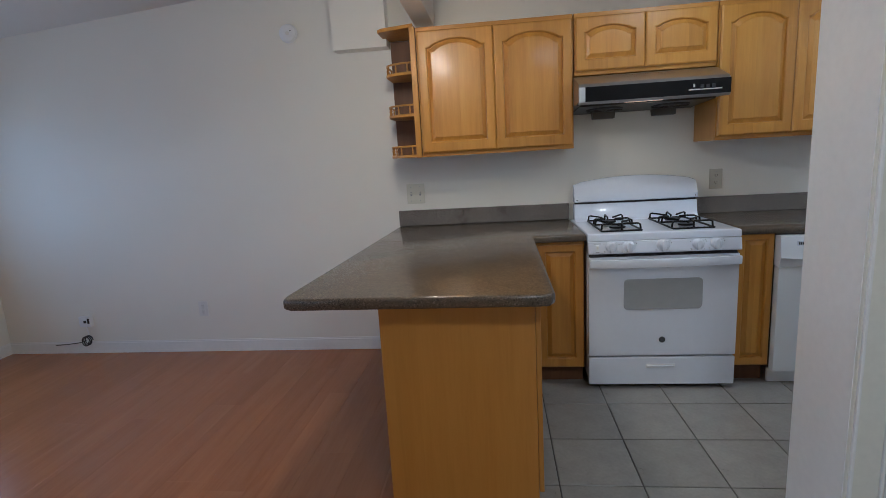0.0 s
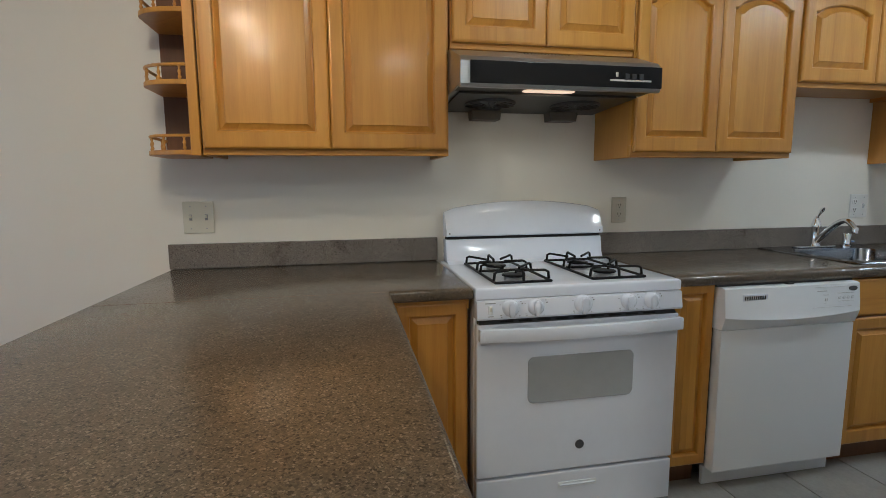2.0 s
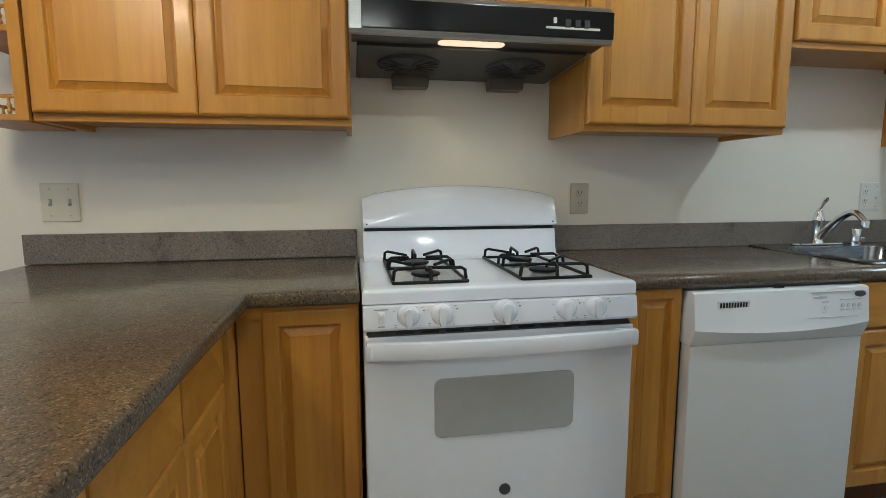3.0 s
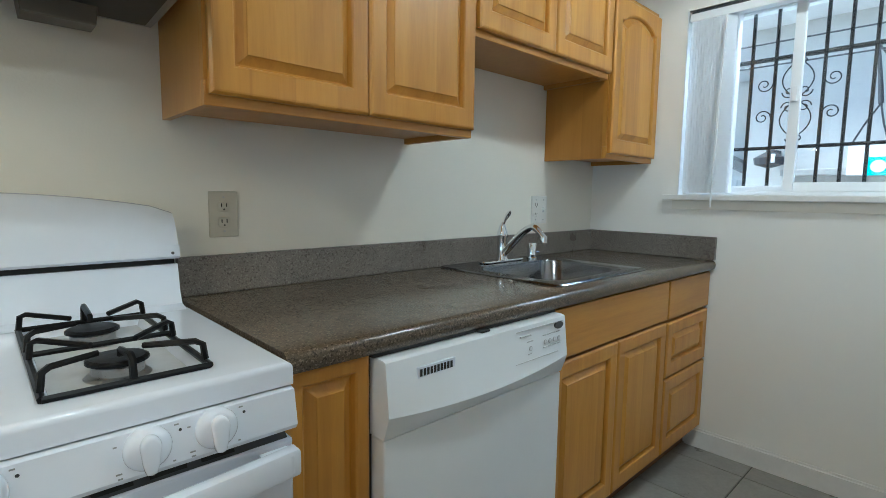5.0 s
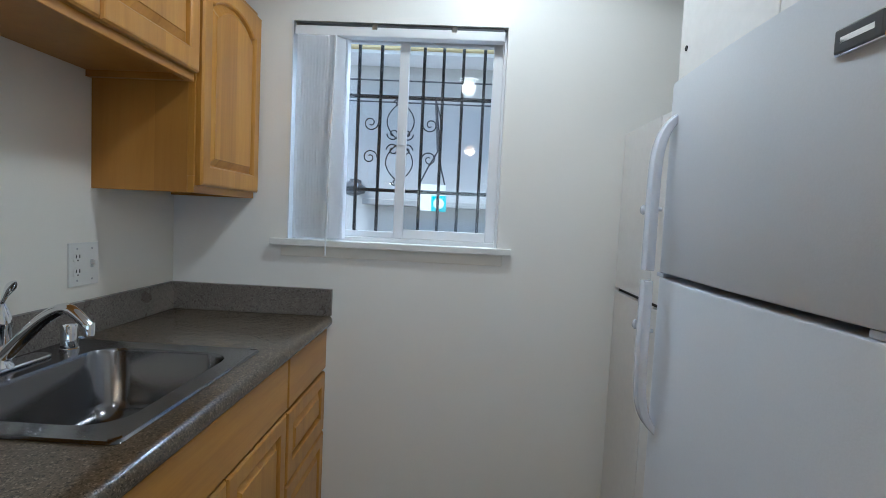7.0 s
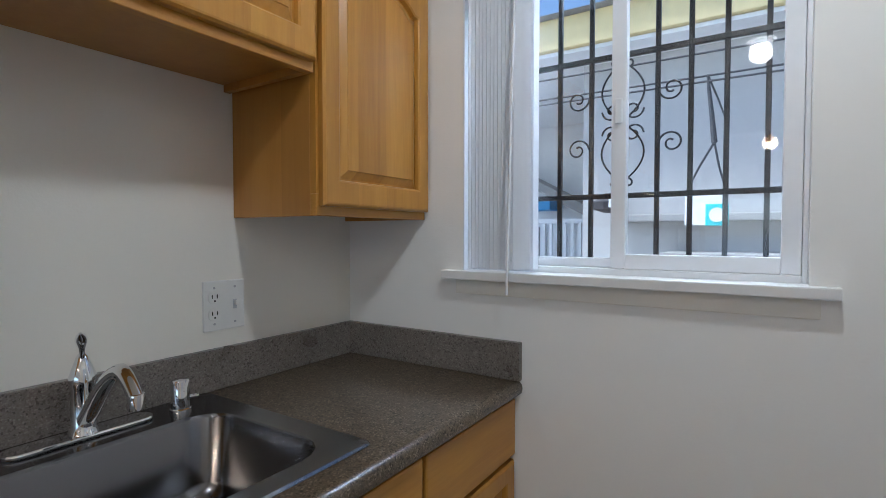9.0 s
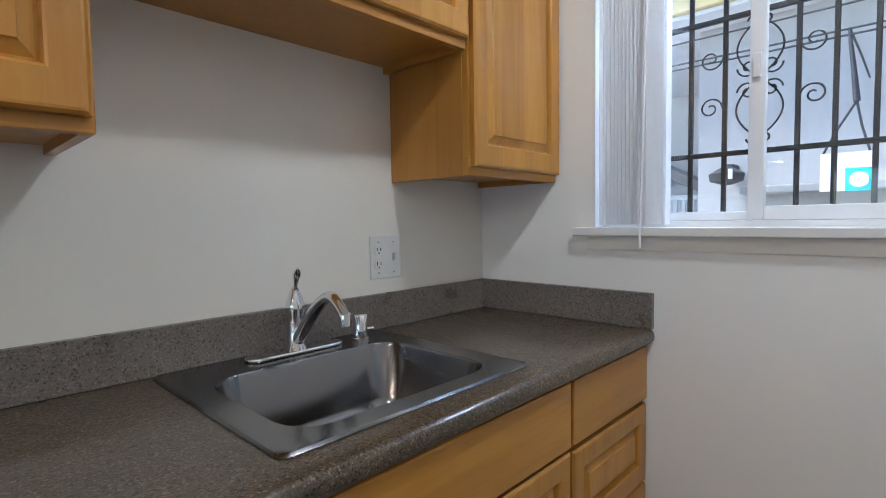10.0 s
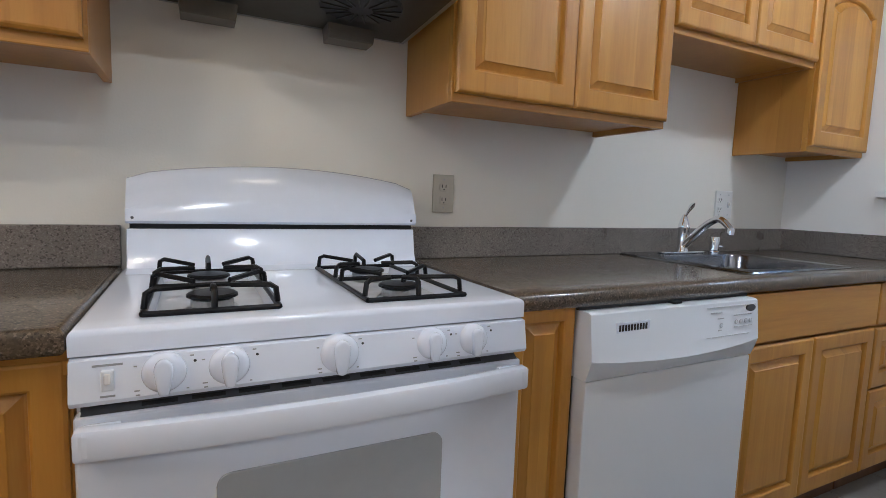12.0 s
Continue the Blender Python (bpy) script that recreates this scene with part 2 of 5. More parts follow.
def tile_material():
    m, nt, p = mat("grey_ceramic_tile")
    v = coords(nt)
    info = nt.nodes.new("ShaderNodeObjectInfo")
    n = noise_tex(nt, v, 9, 6, 0.65, 0.5)
    f = noise_tex(nt, v, 70, 3)
    col = ramp(nt, n, [(0.28, (0.215, 0.205, 0.185)), (0.72, (0.32, 0.305, 0.28))])
    col = mix(nt, 0.2, col, ramp(nt, f, [(0.3, (0.2, 0.19, 0.17)), (0.7, (0.36, 0.34, 0.31))]))
    col = mix(nt, 1.0, col, ramp(nt, info.outputs["Random"], [(0, (0.9,) * 3), (1, (1.06,) * 3)]), "MULTIPLY")
    nt.links.new(col, p.inputs["Base Color"])
    nt.links.new(ramp(nt, n, [(0.3, (0.26,) * 3), (0.7, (0.42,) * 3)]), p.inputs["Roughness"])
    bump(nt, p, n, 0.12, 0.002)
    return m


TILE = tile_material()
PLANK = wood("orange_laminate", (0.28, 0.095, 0.030), (0.35, 0.128, 0.043), (0.41, 0.160, 0.058), 0.5, 0.27, 0.1, axis=1, spread=0.6)
STUCCO = plain("grey_stucco", (0.52, 0.51, 0.49), 0.9, 0, 0.06, 30, 0.4)
STUCCOW = plain("white_stucco", (0.84, 0.84, 0.84), 0.9, 0, 0.05, 30, 0.3)
YELLOW = plain("cream_yellow_paint", (0.80, 0.66, 0.34), 0.7, 0, 0.06, 20)
BLUE = plain("blue_awning", (0.05, 0.26, 0.55), 0.6, 0, 0.1, 20)
TEAL = plain("teal_print", (0.03, 0.52, 0.55), 0.5, 0, 0.06, 20)
CONCRETE = plain("concrete", (0.36, 0.35, 0.33), 0.9, 0, 0.12, 25, 0.3)
ROOF = plain("grey_roofing", (0.30, 0.29, 0.28), 0.9, 0, 0.15, 25, 0.3)
BARK = plain("dark_fixture", (0.05, 0.05, 0.055), 0.6, 0, 0.15, 25)

# ---- building helpers ----
BASE = {}


def thing(name, at, label, category, group="", shift=(0, 0, 0)):
    """An empty at a thing's base; shift moves the whole thing from where its parts are drawn."""
    ob = new(name)
    ob.location = Vector(at) + Vector(shift)
    BASE[ob.name] = Vector(at)
    return tagged(ob, label, category, group)


def part(name, bm, material, parent=None, label="", smooth=False):
    """Links a bmesh, drawn in world places, as one mesh object under its parent."""
    at = BASE[parent.name] if parent else Vector((0, 0, 0))
    bmesh.ops.recalc_face_normals(bm, faces=bm.faces)
    if at.length:
        bmesh.ops.translate(bm, verts=bm.verts, vec=-at)
    me = bpy.data.meshes.new(name)
    bm.to_mesh(me)
    bm.free()
    me.materials.append(material)
    if smooth:
        for f in me.polygons:
            f.use_smooth = True
    ob = new(name, me)
    if parent:
        ob.parent = parent
        BASE[ob.name] = at
    if label:
        ob["label"] = label
    return ob


def smooth_by_angle(ob, degrees=35):
    me = ob.data
    me.shade_smooth()
    me.set_sharp_from_angle(angle=radians(degrees))
    return ob


def box(x0, x1, y0, y1, z0, z1, bevel=0.0, seg=2, bm=None):
    own = bmesh.new()
    vs = [own.verts.new((x, y, z)) for x in (x0, x1) for y in (y0, y1) for z in (z0, z1)]
    for q in ((0, 1, 3, 2), (4, 6, 7, 5), (0, 4, 5, 1), (2, 3, 7, 6), (0, 2, 6, 4), (1, 5, 7, 3)):
        own.faces.new([vs[i] for i in q])
    bmesh.ops.recalc_face_normals(own, faces=own.faces)
    if bevel:
        bmesh.ops.bevel(own, geom=list(own.edges), offset=bevel, segments=seg, affect="EDGES", profile=0.6)
    return merge(bm, own)


def merge(bm, own):
    if bm is None:
        return own
    me = bpy.data.meshes.new("tmp")
    own.to_mesh(me)
    own.free()
    bm.from_mesh(me)
    bpy.data.meshes.remove(me)
    return bm


def prism(outline, axis, a, b, bevel=0.0, seg=2, bm=None):
    """A closed outline of (u, v), drawn out from a to b along an axis: x takes (y, z), y takes (x, z), z takes (x, y)."""
    own = bmesh.new()

    def place(u, v, w):
        return {"x": (w, u, v), "y": (u, w, v), "z": (u, v, w)}[axis]
    lo = [own.verts.new(place(u, v, a)) for u, v in outline]
    hi = [own.verts.new(place(u, v, b)) for u, v in outline]
    n = len(lo)
    own.faces.new(lo)
    own.faces.new(hi)
    for i in range(n):
        own.faces.new((lo[i], lo[(i + 1) % n], hi[(i + 1) % n], hi[i]))
    bmesh.ops.recalc_face_normals(own, faces=own.faces)
    if bevel:
        rim = [e for e in own.edges if (e.verts[0] in lo) == (e.verts[1] in lo)]
        bmesh.ops.bevel(own, geom=rim, offset=bevel, segments=seg, affect="EDGES", profile=0.5)
    return merge(bm, own)


def lathe(profile, centre, axis="z", seg=20, bm=None):
    """A turned shape: profile of (radius, height) about an axis through centre."""
    own = bmesh.new()
    rings = []
    for r, h in profile:
        ring = []
        for k in range(seg):
            a = 2 * math.pi * k / seg
            u, v = r * math.cos(a), r * math.sin(a)
            p = {"z": (u, v, h), "y": (u, h, v), "x": (h, u, v)}[axis]
            ring.append(own.verts.new(Vector(centre) + Vector(p)))
        rings.append(ring)
    for a, b in zip(rings, rings[1:]):
        for k in range(seg):
            own.faces.new((a[k], a[(k + 1) % seg], b[(k + 1) % seg], b[k]))
    own.faces.new(rings[0])
    own.faces.new(rings[-1])
    bmesh.ops.recalc_face_normals(own, faces=own.faces)
    return merge(bm, own)


def tube(path, radius, seg=8, bm=None, taper=None, radii=None):
    """A round bar along a path of points, even, tapered, or with its own radius at each point."""
    own = bmesh.new()
    pts = [Vector(p) for p in path]
    rings = []
    side = None
    for i, p in enumerate(pts):
        d = (pts[min(i + 1, len(pts) - 1)] - pts[max(i - 1, 0)]).normalized()
        if side is None:
            side = d.orthogonal().normalized()
        side = (side - d * side.dot(d)).normalized()
        other = d.cross(side)
        r = radii[i] if radii else radius if taper is None else radius + (taper - radius) * i / (len(pts) - 1)
        rings.append([own.verts.new(p + r * (math.cos(2 * math.pi * k / seg) * side + math.sin(2 * math.pi * k / seg) * other)) for k in range(seg)])
    for a, b in zip(rings, rings[1:]):
        for k in range(seg):
            own.faces.new((a[k], a[(k + 1) % seg], b[(k + 1) % seg], b[k]))
    own.faces.new(rings[0])
    own.faces.new(rings[-1])
    bmesh.ops.recalc_face_normals(own, faces=own.faces)
    return merge(bm, own)


def rounded(x0, x1, y0, y1, r, n=5):
    pts = []
    for cx, cy, a0 in ((x1 - r, y1 - r, 0), (x0 + r, y1 - r, 90), (x0 + r, y0 + r, 180), (x1 - r, y0 + r, 270)):
        for k in range(n + 1):
            a = radians(a0 + 90 * k / n)
            pts.append((cx + r * math.cos(a), cy + r * math.sin(a)))
    return pts


def setting(name, bm, material, label):
    return tagged(part(name, bm, material), label, kind="structure")


# ---- the large structure ----
W, XE, XW, FZ, YS = 3.70, 3.652, -3.31, 0.055, -1.60
setting("wall_north", box(XW - 0.12, XE + 0.12, W, W + 0.12, -0.1, 2.75), WALL, "off-white painted wall behind the kitchen cabinets")
WY0, WY1, WZ0, WZ1 = 2.475, 3.265, 1.195, 2.0
bm = box(XE, XE + 0.12, 1.05, WY0, -0.1, 2.75)
box(XE, XE + 0.12, WY1, W, -0.1, 2.75, bm=bm)
box(XE, XE + 0.12, WY0, WY1, -0.1, WZ0, bm=bm)
box(XE, XE + 0.12, WY0, WY1, WZ1, 2.75, bm=bm)
setting("wall_east", bm, WALLBRIGHT, "off-white painted wall with the kitchen window")
# Living room opening runs on south, out of view, to let in more west light.
LY0, LY1, LZ0, LZ1 = -0.80, 3.46, 0.80, 1.86
bm = box(XW - 0.12, XW, YS, LY0, -0.1, 2.75)
box(XW - 0.12, XW, LY1, W, -0.1, 2.75, bm=bm)
box(XW - 0.12, XW, LY0, LY1, -0.1, LZ0, bm=bm)
box(XW - 0.12, XW, LY0, LY1, LZ1, 2.75, bm=bm)
setting("wall_west", bm, WALL, "off-white painted wall with the living room window")
setting("wall_south", box(XW - 0.12, 2.31, YS - 0.12, YS, -0.1, 2.75), WALL, "off-white painted wall")
setting("wall_hall_east", box(2.22, 2.31, YS, 1.15, -0.1, 2.75), WALL, "off-white painted wall")
# closet between hall and kitchen, with a closed door on the hall side
CX, CY0, CY1 = 1.355, 1.755, 2.005
setting("wall_closet_west", box(CX, CX + 0.09, CY0, CY1, -0.1, 2.55), TRIM, "white painted wall end beside the closet door")
setting("wall_closet_north", box(CX + 0.09, 2.31, CY1 - 0.09, CY1, -0.1, 2.55), WALL, "off-white painted wall beside the refrigerator")
bm = box(CX + 0.09, 1.488, CY0 + 0.01, CY0 + 0.09, -0.1, 2.55)
box(2.12, 2.22, CY0 + 0.01, CY0 + 0.09, -0.1, 2.55, bm=bm)
box(1.488, 2.12, CY0 + 0.01, CY0 + 0.09, 2.10, 2.55, bm=bm)
setting("wall_closet_south", bm, WALL, "painted wall round the closet door")
setting("wall_alcove_side", box(2.22, 2.31, 1.15, CY1 - 0.09, -0.1, 2.55), WALL, "painted wall beside the refrigerator")
setting("wall_alcove_back", box(2.22, XE, 1.05, 1.15, -0.1, 2.55), WALL, "painted wall behind the refrigerator")
setting("ceiling_kitchen", box(0.098, XE, YS, W, 2.44, 2.52), CEIL, "white painted kitchen ceiling")
bm = prism([(XW, 2.28), (-0.012, 2.55), (-0.012, 2.66), (XW, 2.39)], "y", YS, W)
setting("ceiling_living", bm, CEIL, "white sloping living room ceiling")
setting("header_beam", box(-0.012, 0.098, YS, W, 2.141, 2.70, 0.003), WALL, "painted header beam between kitchen and living room")
setting("wall_chase", box(-0.53, -0.192, W - 0.10, W, 2.035, 2.55), WALL, "boxed-in pipe chase high on the wall")


def baseboard(x0, x1, y0, y1, label="white painted baseboard"):
    bm = box(x0, x1, y0, y1, FZ, FZ + 0.078, 0.0)
    top = 0.006
    box(x0 + (top if x1 - x0 < 0.1 else 0), x1 - (top if x1 - x0 < 0.1 else 0), y0 + (top if y1 - y0 < 0.1 else 0), y1 - (top if y1 - y0 < 0.1 else 0), FZ + 0.078, FZ + 0.088, bm=bm)
    setting("baseboard", bm, TRIM, label)


baseboard(XW, -0.023, W - 0.016, W)
baseboard(XE - 0.016, XE, 2.10, 3.16)
baseboard(XW, XW + 0.016, YS, W - 0.016)
baseboard(CX - 0.014, CX, CY0, CY1)

# closet door with its casing
d = tagged(new("door_1"), "closed white painted closet door in moulded casing", "door", kind="structure")
BASE[d.name] = Vector((0, 0, 0))
part("door_leaf", box(1.519, 2.105, CY0 + 0.02, CY0 + 0.055, FZ + 0.01, 2.075, 0.003), TRIM, d)
for x0, x1, z0, z1 in ((1.672, 2.0, 0.25, 1.95),):
    part("door_panel", box(x0, x1, CY0 + 0.012, CY0 + 0.022, z0, z1, 0.006), TRIM, d)
for x0, x1 in ((CX + 0.002, 1.457), (2.122, 2.217)):
    part("casing", box(x0, x1, CY0 - 0.012, CY0 + 0.012, FZ, 2.16, 0.004), CASING, d, "cream painted door casing")
    for px in (x0 + 0.002, x0 + 0.080, x0 + 0.091):
        part("moulding", box(px, px + 0.009, CY0 - 0.020, CY0 - 0.010, FZ, 2.15, 0.003), TRIM, d)
part("casing_head", box(1.458, 2.121, CY0 - 0.012, CY0 + 0.012, 2.085, 2.16, 0.004), CASING, d)
part("jamb", box(1.459, 1.489, CY0 - 0.004, CY0 + 0.07, FZ, 2.084, 0.003), TRIM, d)
for z in (0.32, 1.1, 1.85):
    part("hinge", lathe([(0.007, -0.045), (0.007, 0.045)], (1.504, CY0 + 0.016, z), seg=10), TRIM, d)


# ---- windows ----
def sash(wobj, x, y0, y1, z0, z1, w=0.035, d=0.03, name="sash"):
    bm = box(x, x + d, y0, y0 + w, z0, z1, 0.003)
    box(x, x + d, y1 - w, y1, z0, z1, 0.003, bm=bm)
    box(x, x + d, y0 + w, y1 - w, z0, z0 + w, 0.003, bm=bm)
    box(x, x + d, y0 + w, y1 - w, z1 - w, z1, 0.003, bm=bm)
    s = part(name, bm, VINYL, wobj)
    p = part("pane", box(x + d * 0.45, x + d * 0.55, y0 + w - 0.002, y1 - w + 0.002, z0 + w - 0.002, z1 - w + 0.002), GLASS, s)
    p.visible_shadow = False
    return s


w1 = tagged(new("window_1"), "white vinyl sliding kitchen window with two panes", "window", kind="structure")
BASE[w1.name] = Vector((0, 0, 0))
bm = box(XE + 0.045, XE + 0.115, WY0, WY0 + 0.0095, WZ0, WZ1, 0.002)
box(XE + 0.045, XE + 0.115, WY1 - 0.022, WY1, WZ0, WZ1, 0.002, bm=bm)
box(XE + 0.045, XE + 0.115, WY0 + 0.0095, WY1 - 0.022, WZ0, WZ0 + 0.02, 0.002, bm=bm)
box(XE + 0.045, XE + 0.115, WY0 + 0.0095, WY1 - 0.022, WZ1 - 0.02, WZ1, 0.002, bm=bm)
part("window_frame", bm, VINYL, w1)
sash(w1, XE + 0.082, 2.850, WY1 - 0.022, WZ0 + 0.02, WZ1 - 0.02, 0.024, 0.026)
sash(w1, XE + 0.050, WY0 + 0.010, 2.872, WZ0 + 0.02, WZ1 - 0.02, 0.036, 0.028)
part("sash_latch", box(XE + 0.040, XE + 0.052, 2.845, 2.862, 1.57, 1.63, 0.003), VINYL, w1)
part("window_sill", box(XE - 0.033, XE + 0.0448, WY0 - 0.05, WY1 + 0.055, WZ0 - 0.020, WZ0 + 0.004, 0.003), TRIM, w1)
part("apron", box(XE - 0.008, XE + 0.001, WY0 - 0.02, WY1 + 0.02, WZ0 - 0.062, WZ0 - 0.020, 0.003), WALL, w1)
bm = box(XE - 0.004, XE + 0.0446, WY1 - 0.006, WY1 - 0.0005, WZ0 + 0.0042, WZ1 - 0.001)
part("window_reveal", bm, VINYL, w1)

w2 = tagged(new("window_2"), "bright living room window with white vinyl frame", "window", kind="structure")
BASE[w2.name] = Vector((0, 0, 0))
sash(w2, XW - 0.09, LY0, (LY0 + LY1) / 2 + 0.02, LZ0, LZ1, 0.045, 0.03)
sash(w2, XW - 0.055, (LY0 + LY1) / 2 - 0.02, LY1, LZ0, LZ1, 0.045, 0.03)
part("window_sill", box(XW - 0.05, XW + 0.04, LY0 - 0.05, LY1 + 0.05, LZ0 - 0.03, LZ0 - 0.002, 0.004), TRIM, w2)

# vertical blind drawn to the side
vb = thing("vertical_blind", (XE + 0.02, 3.16, WZ0), "white vertical blind stacked at one side of the window", "blind")
part("track", box(XE + 0.002, XE + 0.030, WY0 + 0.014, WY1 - 0.014, WZ1 - 0.0175, WZ1 - 0.008), BARK, vb, "dark track over the headrail")
part("headrail", box(XE - 0.008, XE + 0.036, WY0 + 0.012, WY1 - 0.012, WZ1 - 0.052, WZ1 - 0.018, 0.004), VINYL, vb)
for y in (2.66, 2.95):
    part("bracket", box(XE - 0.010, XE + 0.02, y, y + 0.02, WZ1 - 0.028, WZ1 - 0.004, 0.003), CHROME, vb)
for k in range(13):
    y = 3.214 - k * 0.0112
    bm = prism([(XE - 0.018 + 0.050 * s / 6, y + 0.024 - 0.050 * s / 6 + 0.004 * math.sin(math.pi * s / 6)) for s in range(7)] + [(XE - 0.018 + 0.050 * s / 6, y + 0.0254 - 0.050 * s / 6 + 0.004 * math.sin(math.pi * s / 6)) for s in range(6, -1, -1)], "z", WZ0 + 0.012, WZ1 - 0.055)
    part("vane", bm, VANE, vb, smooth=False)
bm = prism([(XE + 0.044 - 0.03 * s / 6, 3.098 - 0.036 * s / 6 + 0.004 * math.sin(math.pi * s / 6)) for s in range(7)] + [(XE + 0.042 - 0.03 * s / 6, 3.096 - 0.036 * s / 6 + 0.004 * math.sin(math.pi * s / 6)) for s in range(6, -1, -1)], "z", WZ0 + 0.012, WZ1 - 0.055)
part("vane", bm, VANE, vb)
part("wand", tube([(XE - 0.03, 3.095, WZ1 - 0.06), (XE - 0.045, 3.10, 1.5), (XE - 0.052, 3.105, 1.145)], 0.0035, 8), VINYL, vb)

# wrought iron grille outside the window
BX = XE + 0.19
grille = thing("window_grille", (BX, 2.89, 1.1), "black wrought iron security grille with scrolls outside the window", "window grille")
for y in (3.14, 3.052, 2.962, 2.876, 2.790, 2.712, 2.633, 2.548, 2.462):
    part("bar", box(BX - 0.006, BX + 0.006, y - 0.006, y + 0.006, 1.10, 2.08, 0.001, 1), GRILLE, grille)
for z in (1.12, 1.404, 1.780, 2.06):
    part("rail", box(BX - 0.008, BX + 0.004, 2.46, 3.36, z - 0.007, z + 0.007, 0.001, 1), GRILLE, grille)


def scroll(cy, cz, r, start, turns, sign):
    pts = []
    for k in range(28):
        s = k / 27
        a = radians(start) + sign * turns * 2 * math.pi * s
        rr = r * (1 - 0.78 * s)
        pts.append((BX - 0.010, cy + rr * math.cos(a), cz + rr * math.sin(a)))
    return tube(pts, 0.0026, 6)


for s in (1, -1):
    for v in (1, -1):
        part("scroll", scroll(2.876 + s * 0.121, 1.604 + v * 0.069, 0.031, 0 if s < 0 else 180, 1.35, s * v), GRILLE, grille)
        part("scroll", scroll(2.876 + s * 0.028, 1.600 + v * 0.032, 0.026, 0 if s > 0 else 180, 1.3, -s * v), GRILLE, grille)
        heart = [(BX - 0.010, 2.876 + s * 0.055 * math.sin(math.pi * k / 12) ** 0.8, 1.600 + v * (0.004 + 0.155 * k / 12)) for k in range(13)]
        part("scroll", tube(heart, 0.0026, 6), GRILLE, grille)
    part("scroll", scroll(2.876 + s * 0.016, 1.756, 0.014, 0, 1.2, s), GRILLE, grille)
    part("scroll", scroll(2.876 + s * 0.016, 1.438, 0.014, 0, 1.2, -s), GRILLE, grille)
for y in (3.345, 2.468):
    for z in (1.12, 2.06):
        part("standoff", box(XE + 0.118, BX - 0.004, y - 0.008, y + 0.008, z - 0.008, z + 0.008), GRILLE, grille)

# ---- cabinets ----
def panel_loops(w, h, arch):
    """Matching outlines of a raised-panel door: bottom left, bottom right, then the top from right to left."""
    m = 17
    st = min(0.046, w * 0.17)

    def loop(inset, curved):
        x0, x1, z0 = inset, w - inset, inset + (0.010 if inset > 0.02 else 0)
        pts = [(x0, z0), (x1, z0)]
        for k in range(m):
            s = 1 - 2 * k / (m - 1)
            x = w / 2 + s * (w / 2 - inset)
            if curved:
                rise = arch * max(0.0, 1 - (s / 0.88) ** 2) ** 0.75
                z = h - inset - arch + rise
            else:
                z = h - inset
            pts.append((x, z))
        return pts
    return loop, st


def door_mesh(w, h, arch, t=0.02):
    """Frame and raised field of a door, in its own plane: x across, z up, front towards -y. Two meshes."""
    loop, st = panel_loops(w, h, arch)
    frame_bm, field_bm = bmesh.new(), bmesh.new()

    def ring(bm, pts, y):
        return [bm.verts.new((x, y, z)) for x, z in pts]

    def bridge(bm, a, b):
        n = len(a)
        for i in range(n):
            bm.faces.new((a[i], a[(i + 1) % n], b[(i + 1) % n], b[i]))
    rings = [ring(frame_bm, loop(0, False), t), ring(frame_bm, loop(0, False), 0.006), ring(frame_bm, loop(0.005, False), 0.001), ring(frame_bm, loop(0.009, False), 0.0),
             ring(frame_bm, loop(st, arch > 0), 0.0), ring(frame_bm, loop(st + 0.004, arch > 0), 0.003), ring(frame_bm, loop(st + 0.007, arch > 0), 0.014)]
    for a, b in zip(rings, rings[1:]):
        bridge(frame_bm, a, b)
    frame_bm.faces.new(rings[0])
    rf = [ring(field_bm, loop(st + 0.006, arch > 0), 0.0142), ring(field_bm, loop(st + 0.011, arch > 0), 0.0135), ring(field_bm, loop(st + 0.029, arch > 0), 0.0035), ring(field_bm, loop(st + 0.0305, arch > 0), 0.001)]
    for a, b in zip(rf, rf[1:]):
        bridge(field_bm, a, b)
    field_bm.faces.new(rf[-1])
    return frame_bm, field_bm


def cabinet_door(parent, m, w, h, arch=0.0, name="door"):
    a, b = door_mesh(w, h, arch)
    for k in (a, b):
        bmesh.ops.transform(k, matrix=m, verts=k.verts)
    f = part(name, a, WOOD, parent)
    part("raised_panel", b, WOOD, f)
    return f


def drawer_front(parent, m, w, h, raised=True, name="drawer"):
    if raised:
        return cabinet_door(parent, m, w, h, 0.0, name)
    bm = box(0, w, 0, 0.02, 0, h, 0.005)
    bmesh.ops.transform(bm, matrix=m, verts=bm.verts)
    return part(name, bm, WOODH, parent)


YF = 3.374
ARCH = 0.042


